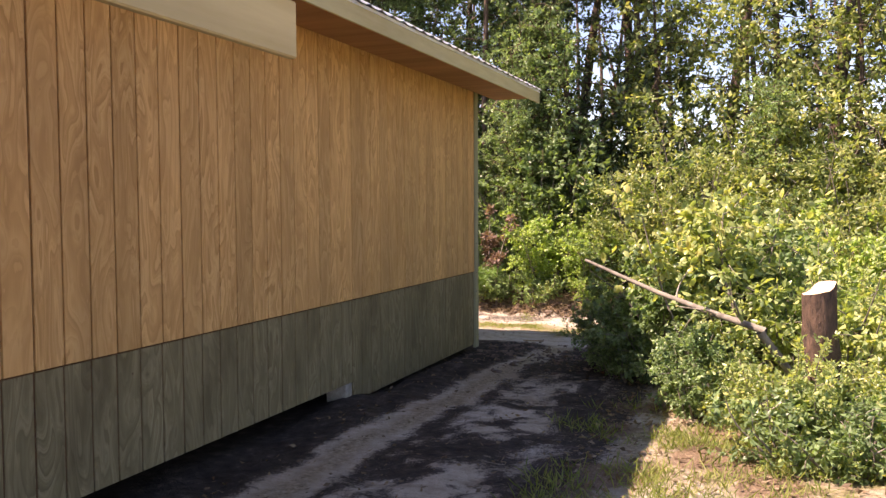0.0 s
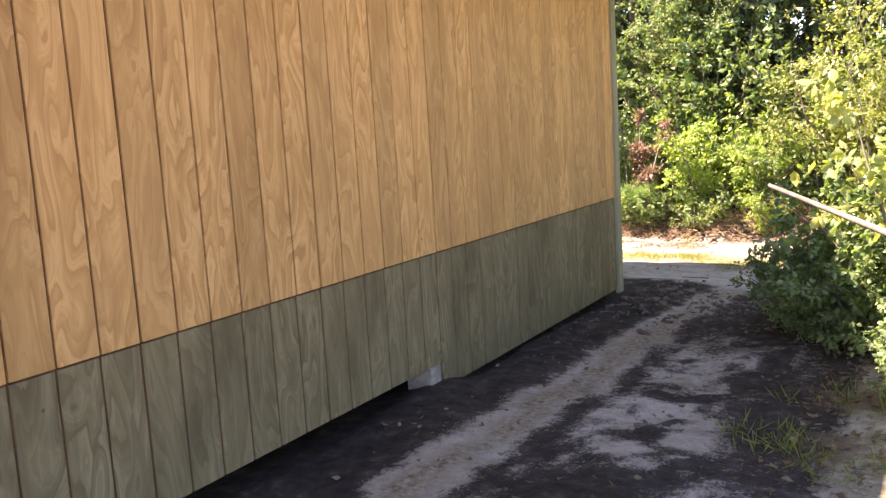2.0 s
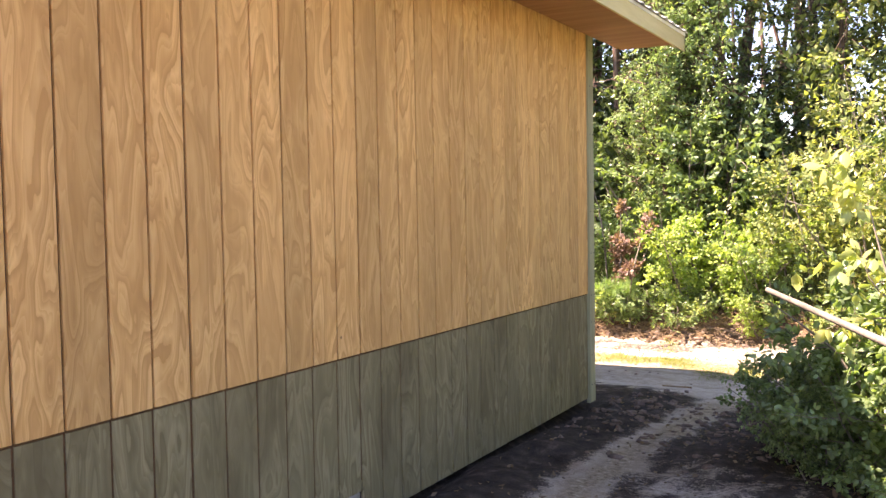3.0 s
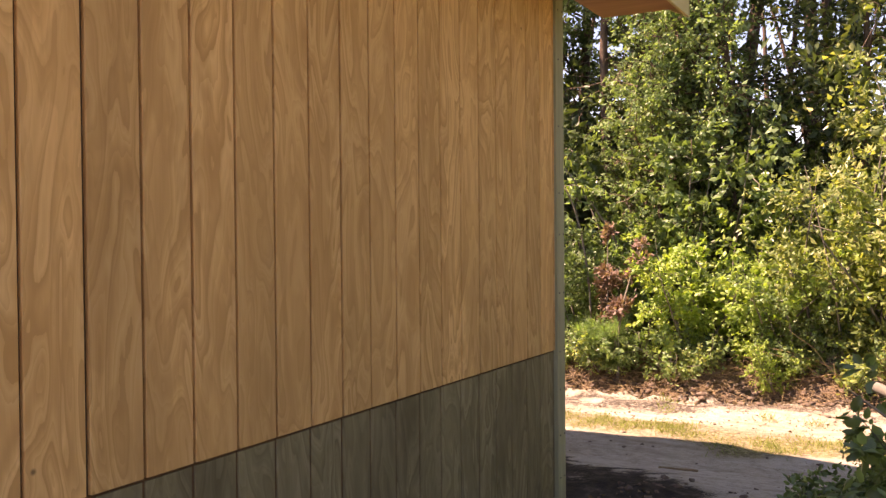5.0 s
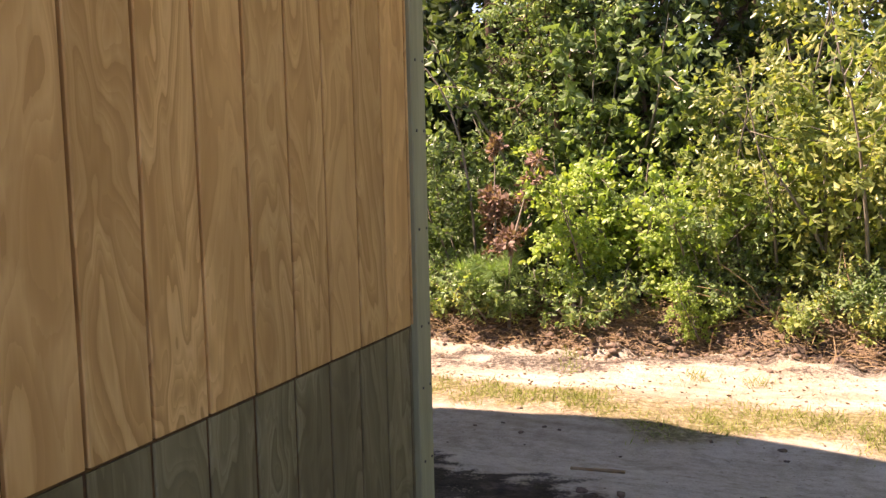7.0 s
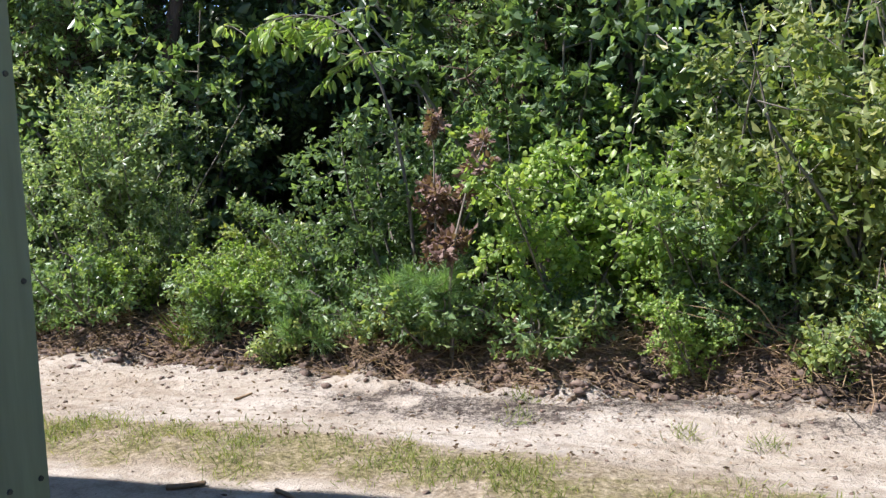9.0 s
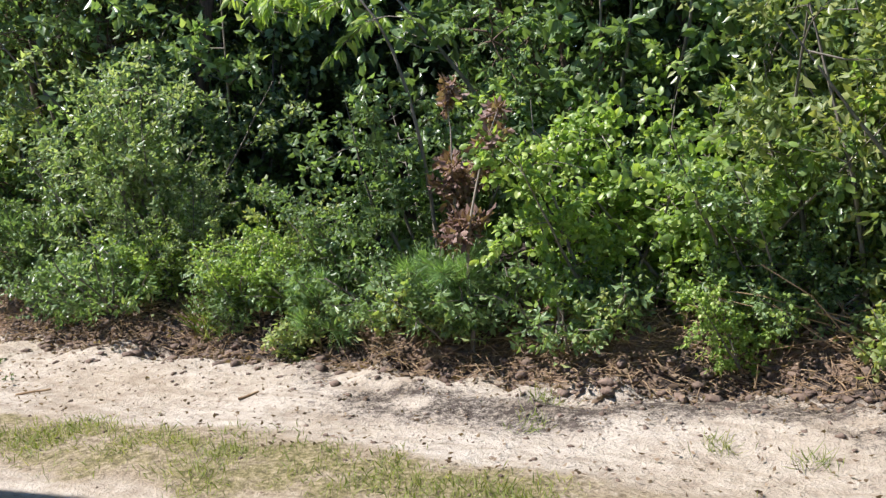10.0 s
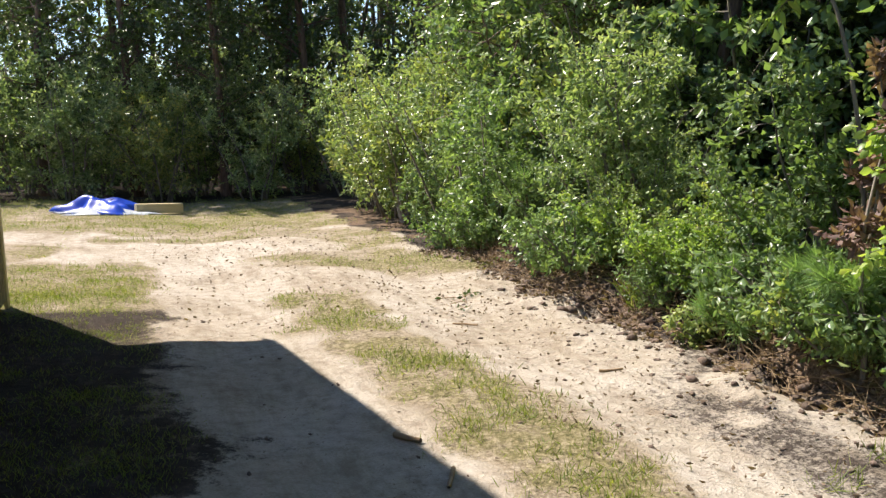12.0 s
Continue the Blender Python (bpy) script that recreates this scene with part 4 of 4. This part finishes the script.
def fallen_branch():
    rng = np.random.default_rng(8)
    root = empty("fallen_branch", label="bare grey branch leaning through the bushes", category="branch")
    a, b = np.array((-0.02, 7.40, 0.76)), np.array((-1.5, 8.2, 1.28))
    p = bent(a, b - a, float(np.linalg.norm(b - a)), 9, rng, 0.035)
    runs = [(p, np.linspace(0.030, 0.014, 10))]
    lines = []
    for i in (1, 2, 3, 4):
        q = bent(p[i], rng.normal(0, 1, 3) + np.array((0, 0, 0.5)), rng.uniform(0.25, 0.5), 4, rng, 0.2)
        runs.append((q, np.linspace(0.01, 0.003, 5)))
        lines.append(q)
    foot = np.array((0.5, 7.75, on_ground(0.5, 7.75) - 0.05))
    low = bent(foot, a - foot, float(np.linalg.norm(a - foot)) + 0.02, 3, rng, 0.02)
    runs.append((low, np.linspace(0.036, 0.032, 4)))
    quads("limb", *tubes(runs, 7), GREYBARK, root)
    quads("leaves", *sprays(lines, 24, 0.06, rng, shape=6, width=0.7), LEAF["yellow"], root)


fallen_branch()


def pine_seedling(x, y, h, seed):
    rng = np.random.default_rng(seed)
    root = empty("pine_seedling", (x, y, on_ground(x, y)), label="young pine seedling with long soft green needles", category="seedling", group="pine seedlings on the bank")
    stems = [bent((0, 0, -0.05), (0, 0, 1), h, 5, rng, 0.08)]
    for _ in range(7):
        stems.append(bent(stems[0][rng.integers(1, 5)], (rng.normal(), rng.normal(), 0.5), h * 0.5, 4, rng, 0.12))
    quads("stem", *tubes([(s, np.linspace(0.008, 0.003, len(s))) for s in stems], 4), STALK, root)
    at, way = [], []
    for s in stems:
        n = 260
        t = rng.uniform(0.3, 1, n) * (len(s) - 1)
        i = np.minimum(t.astype(int), len(s) - 2)
        at.append(s[i] + (s[i + 1] - s[i]) * (t - i)[:, None])
        way.append(unit(s[i + 1] - s[i]) * 0.9 + unit(rng.normal(0, 1, (n, 3))) * 0.9)
    v, f = leaf_faces(np.concatenate(at), np.concatenate(way), 0.17, rng, 0.024, 0.01)
    quads("needles", v, f, LEAF["needle"], root)


for x, y, h, s in ((-6.1, 15.93, 0.6, 1), (-5.1, 15.9, 0.42, 2), (-4.9, 15.98, 0.5, 3), (-9.9, 16.2, 0.8, 4)):
    pine_seedling(x, y, h, s)


def blades(name, spots, length, per, label, leaf="grass", category="grass", spread=0.07, seed=1, width=0.03):
    rng = np.random.default_rng(seed)
    c = np.repeat(np.asarray(spots, float), per, axis=0)
    xy = c + rng.normal(0, spread, c.shape)
    z = ground_z(xy[:, 0], xy[:, 1]) - 0.004
    at = np.column_stack([xy, z])
    way = rng.normal(0, 0.55, (len(at), 3))
    way[:, 2] = np.abs(way[:, 2]) * 0.6 + 0.45
    v, f = leaf_faces(at, way, length, rng, width, 0.04)
    return tagged(quads(name, v, f, LEAF[leaf]), label, category, kind="stuff")


def grass_spots(n, x0, x1, y0, y1, seed, least=0.45):
    rng = np.random.default_rng(seed)
    x, y = rng.uniform(x0, x1, n), rng.uniform(y0, y1, n)
    g = cover(x, y)[0]
    clump = smooth(0.35, 0.6, 0.5 * lattice(x, y, 0.3, 70) + 0.5 * lattice(x, y, 0.13, 71))
    keep = rng.random(n) < np.clip((g - least + 0.3) * 1.2, 0, 1) * clump
    return np.column_stack([x, y])[keep & (g > 0.15)]


blades("grass", grass_spots(9000, -9.9, 0.8, 12.9, 14.8, 1), 0.06, 7, "thin sunlit grass between the wheel tracks", seed=1, width=0.09)
blades("grass", grass_spots(9000, -12.8, -3.6, 10.8, 12.6, 2), 0.04, 8, "thin grass in the building's shade", seed=2, width=0.09)
blades("grass", grass_spots(9000, -24, -9.2, 8.5, 17.0, 3), 0.07, 8, "short grass of the clearing", seed=3, spread=0.14, width=0.10)
blades("grass", grass_spots(4200, -1.6, 2.4, 3.0, 10.5, 4), 0.12, 9, "sunlit grass and weeds beside the path", seed=4, width=0.07)
rng_sun = np.random.default_rng(91)
sunny = np.column_stack([rng_sun.uniform(-0.75, 2.2, 1500), rng_sun.uniform(4.0, 6.9, 1500)])
sunny = sunny[lattice(sunny[:, 0], sunny[:, 1], 0.45, 92) + 0.4 * lattice(sunny[:, 0], sunny[:, 1], 0.17, 93) > 0.78]
blades("grass", sunny, 0.11, 9, "fresh green grass in the sun beside the path", seed=9, width=0.055, spread=0.05)
for k, (x, y) in enumerate(((-7.25, 16.0), (-10.1, 15.75), (-4.0, 15.35), (-2.45, 14.95), (-2.9, 15.0), (-3.95, 15.0))):
    blades("grass_tuft", [(x, y)] * 5, 0.33 if k == 0 else 0.10, 26 if k == 0 else 11, "tuft of long grass on the sand", category="grass tuft", spread=0.06, seed=30 + k)


def litter(n, seed, zone, size, leaf, label):
    rng = np.random.default_rng(seed)
    x = rng.uniform(zone[0], zone[1], n)
    y = rng.uniform(zone[2], zone[3], n)
    if zone[4]:
        y = y + bank_line(x)
    z = ground_z(x, y) + rng.uniform(0.004, 0.03, n)
    way = rng.normal(0, 1, (n, 3))
    way[:, 2] *= 0.35
    v, f = leaf_faces(np.column_stack([x, y, z]), way, size, rng, 0.5, 0.15)
    return tagged(quads("leaf_litter", v, f, LEAF[leaf]), label, "leaf litter", kind="stuff")


litter(9000, 1, (-12, 2.5, -0.15, 0.85, True), 0.055, "brown", "dead brown leaves on the bank")
litter(1100, 2, (-10, 0, -1.5, -0.1, True), 0.035, "brown", "scattered dead leaves on the sand")
litter(2500, 3, (-1.3, 1.6, 4.0, 9.0, False), 0.06, "brown", "dry leaf litter beside the path")
litter(900, 5, (-17, -8, 12.2, 15.6, False), 0.04, "brown", "scattered dead leaves on the drive")
litter(700, 4, (-3.4, -1.2, 3.0, 11.5, False), 0.045, "brown", "scattered dead leaves on the shaded path")


def straw(n, seed, zone, length, label, rad=0.004):
    rng = np.random.default_rng(seed)
    runs = []
    for _ in range(n):
        x = rng.uniform(zone[0], zone[1])
        y = float(bank_line(x)) + rng.uniform(zone[2], zone[3])
        z = on_ground(x, y) + rng.uniform(0.0, 0.05)
        p = bent((x, y, z), (rng.normal(), rng.normal() * 0.6, rng.uniform(-0.25, 0.45)), length * rng.uniform(0.4, 1.2), 3, rng, 0.2)
        runs.append((p, np.linspace(rad, rad * 0.5, 4)))
    return tagged(quads("dry_stalks", *tubes(runs, 3), STALK), label, "dry stalks", kind="stuff")


straw(3600, 1, (-11, 2, -0.04, 0.5), 0.2, "tangled dry roots and stalks on the bank")
straw(160, 2, (-2.8, 1.0, 0.2, 0.7), 0.9, "tall dry stalks at the foot of the shrubs", 0.006)


def clods(n, seed, zone, size, label):
    rng = np.random.default_rng(seed)
    bm = bmesh.new()
    bmesh.ops.create_icosphere(bm, subdivisions=1, radius=1)
    base = np.array([v.co[:] for v in bm.verts])
    tri = np.array([[v.index for v in f.verts] for f in bm.faces])
    bm.free()
    vs, fs = [], []
    for k in range(n):
        x = rng.uniform(zone[0], zone[1])
        y = float(bank_line(x)) + rng.normal(zone[2], zone[3])
        s = size * rng.uniform(0.35, 1.0) ** 2 * 1.6
        v = base * (1 + rng.normal(0, 0.3, (len(base), 1))) * s * np.array((rng.uniform(0.8, 1.5), rng.uniform(0.8, 1.3), rng.uniform(0.5, 0.85)))
        vs.append(v + np.array((x, y, on_ground(x, y) + s * 0.15)))
        fs.append(tri + k * len(base))
    return tagged(quads("earth_clods", np.concatenate(vs), np.concatenate(fs), CLOD), label, "earth clods", kind="stuff")


clods(1300, 1, (-11, 2, 0.10, 0.16), 0.028, "dark crumbling clods of earth along the bank")
clods(280, 2, (-8, 1, -0.3, 0.25), 0.014, "small lumps of earth on the sand")
clods(420, 3, (-15, -2, -1.5, 0.9), 0.011, "scattered crumbs of earth on the sandy drive")
clods(500, 4, (-3.4, -1.4, -5.2, 0.7), 0.02, "dark clods dug up beside the wall")


def tarp():
    rng = np.random.default_rng(12)
    root = empty("tarpaulin", label="crumpled blue tarpaulin with a silver underside on the grass", category="tarpaulin")
    for name, mat, x0, y0, w, d, h, s in (("blue_sheet", TARP, -20.6, 11.35, 0.8, 0.82, 0.34, 1), ("silver_fold", TARPBACK, -20.05, 11.45, 0.35, 0.85, 0.10, 2)):
        n = 34
        u, v = np.meshgrid(np.linspace(-1, 1, n), np.linspace(-1, 1, n))
        r = np.sqrt(u ** 2 + v ** 2)
        edge = 1 + 0.25 * np.sin(3 * np.arctan2(v, u) + s) + 0.1 * np.sin(7 * np.arctan2(v, u))
        x, y = x0 + u * w * edge, y0 + v * d * edge
        z = ground_z(x, y) + 0.012 + h * np.clip(1 - r ** 2, 0, 1) ** 0.7 * (0.35 + 0.9 * np.abs(lattice(u, v, 0.33, 40 + s) - 0.25)) + 0.035 * lattice(u, v, 0.14, 42 + s) * np.clip(1.1 - r, 0, 1)
        i, j = np.meshgrid(np.arange(n - 1), np.arange(n - 1))
        k = j * n + i
        ob = quads(name, np.stack([x, y, z], -1).reshape(-1, 3), np.stack([k, k + 1, k + 1 + n, k + n], -1).reshape(-1, 4), mat, root)
        ob.modifiers.new("thick", "SOLIDIFY").thickness = 0.003


tarp()
pz = on_ground(-20.3, 12.5)
plank = tagged(part("timber_beam", box(-0.09, 0.09, -0.48, 0.48, 0, 0.19, 0.008), FASCIA), "weathered pale timber beam lying on the grass", "timber")
plank.matrix_basis = pose(-20.4, 12.45, pz + 0.03, -3, 0, 14)


def stick(x, y, length, rad, turn, label, seed):
    rng = np.random.default_rng(seed)
    p = bent((-length / 2, 0, 0), (1, 0, 0), length, 4, rng, 0.06)
    ob = tagged(quads("stick", *tubes([(p, np.linspace(rad, rad * 0.8, 5))], 6), STALK), label, "stick", "sticks on the sand")
    ob.matrix_basis = pose(x, y, on_ground(x, y) + rad * 0.6, 0, 0, turn)


stick(-5.2, 13.36, 0.2, 0.016, 20, "short brown stick on the sand", 1)
stick(-6.0, 15.0, 0.16, 0.010, 70, "small twig on the sand", 2)
stick(-4.6, 13.42, 0.22, 0.012, -15, "short brown stick on the sand", 3)
stick(-7.7, 14.6, 0.25, 0.010, 40, "small twig on the sand", 4)
stick(-3.2, 12.6, 0.3, 0.012, 10, "small twig on the sand", 5)

rngb = np.random.default_rng(61)
sprig = empty("fallen_sprig", label="fallen green leafy sprig on the sand", category="sprig")
zz = on_ground(-8.6, 14.9)
sl = [bent((-8.6 + 0.1 * k, 14.9, zz + 0.02), (rngb.normal(), rngb.normal() * 0.5, 0.08), 0.3, 3, rngb, 0.1) for k in range(-2, 3)]
quads("twig", *tubes([(s, np.linspace(0.005, 0.002, 4)) for s in sl], 4), STALK, sprig)
quads("leaves", *sprays(sl, 60, 0.06, rngb), LEAF["dark"], sprig)
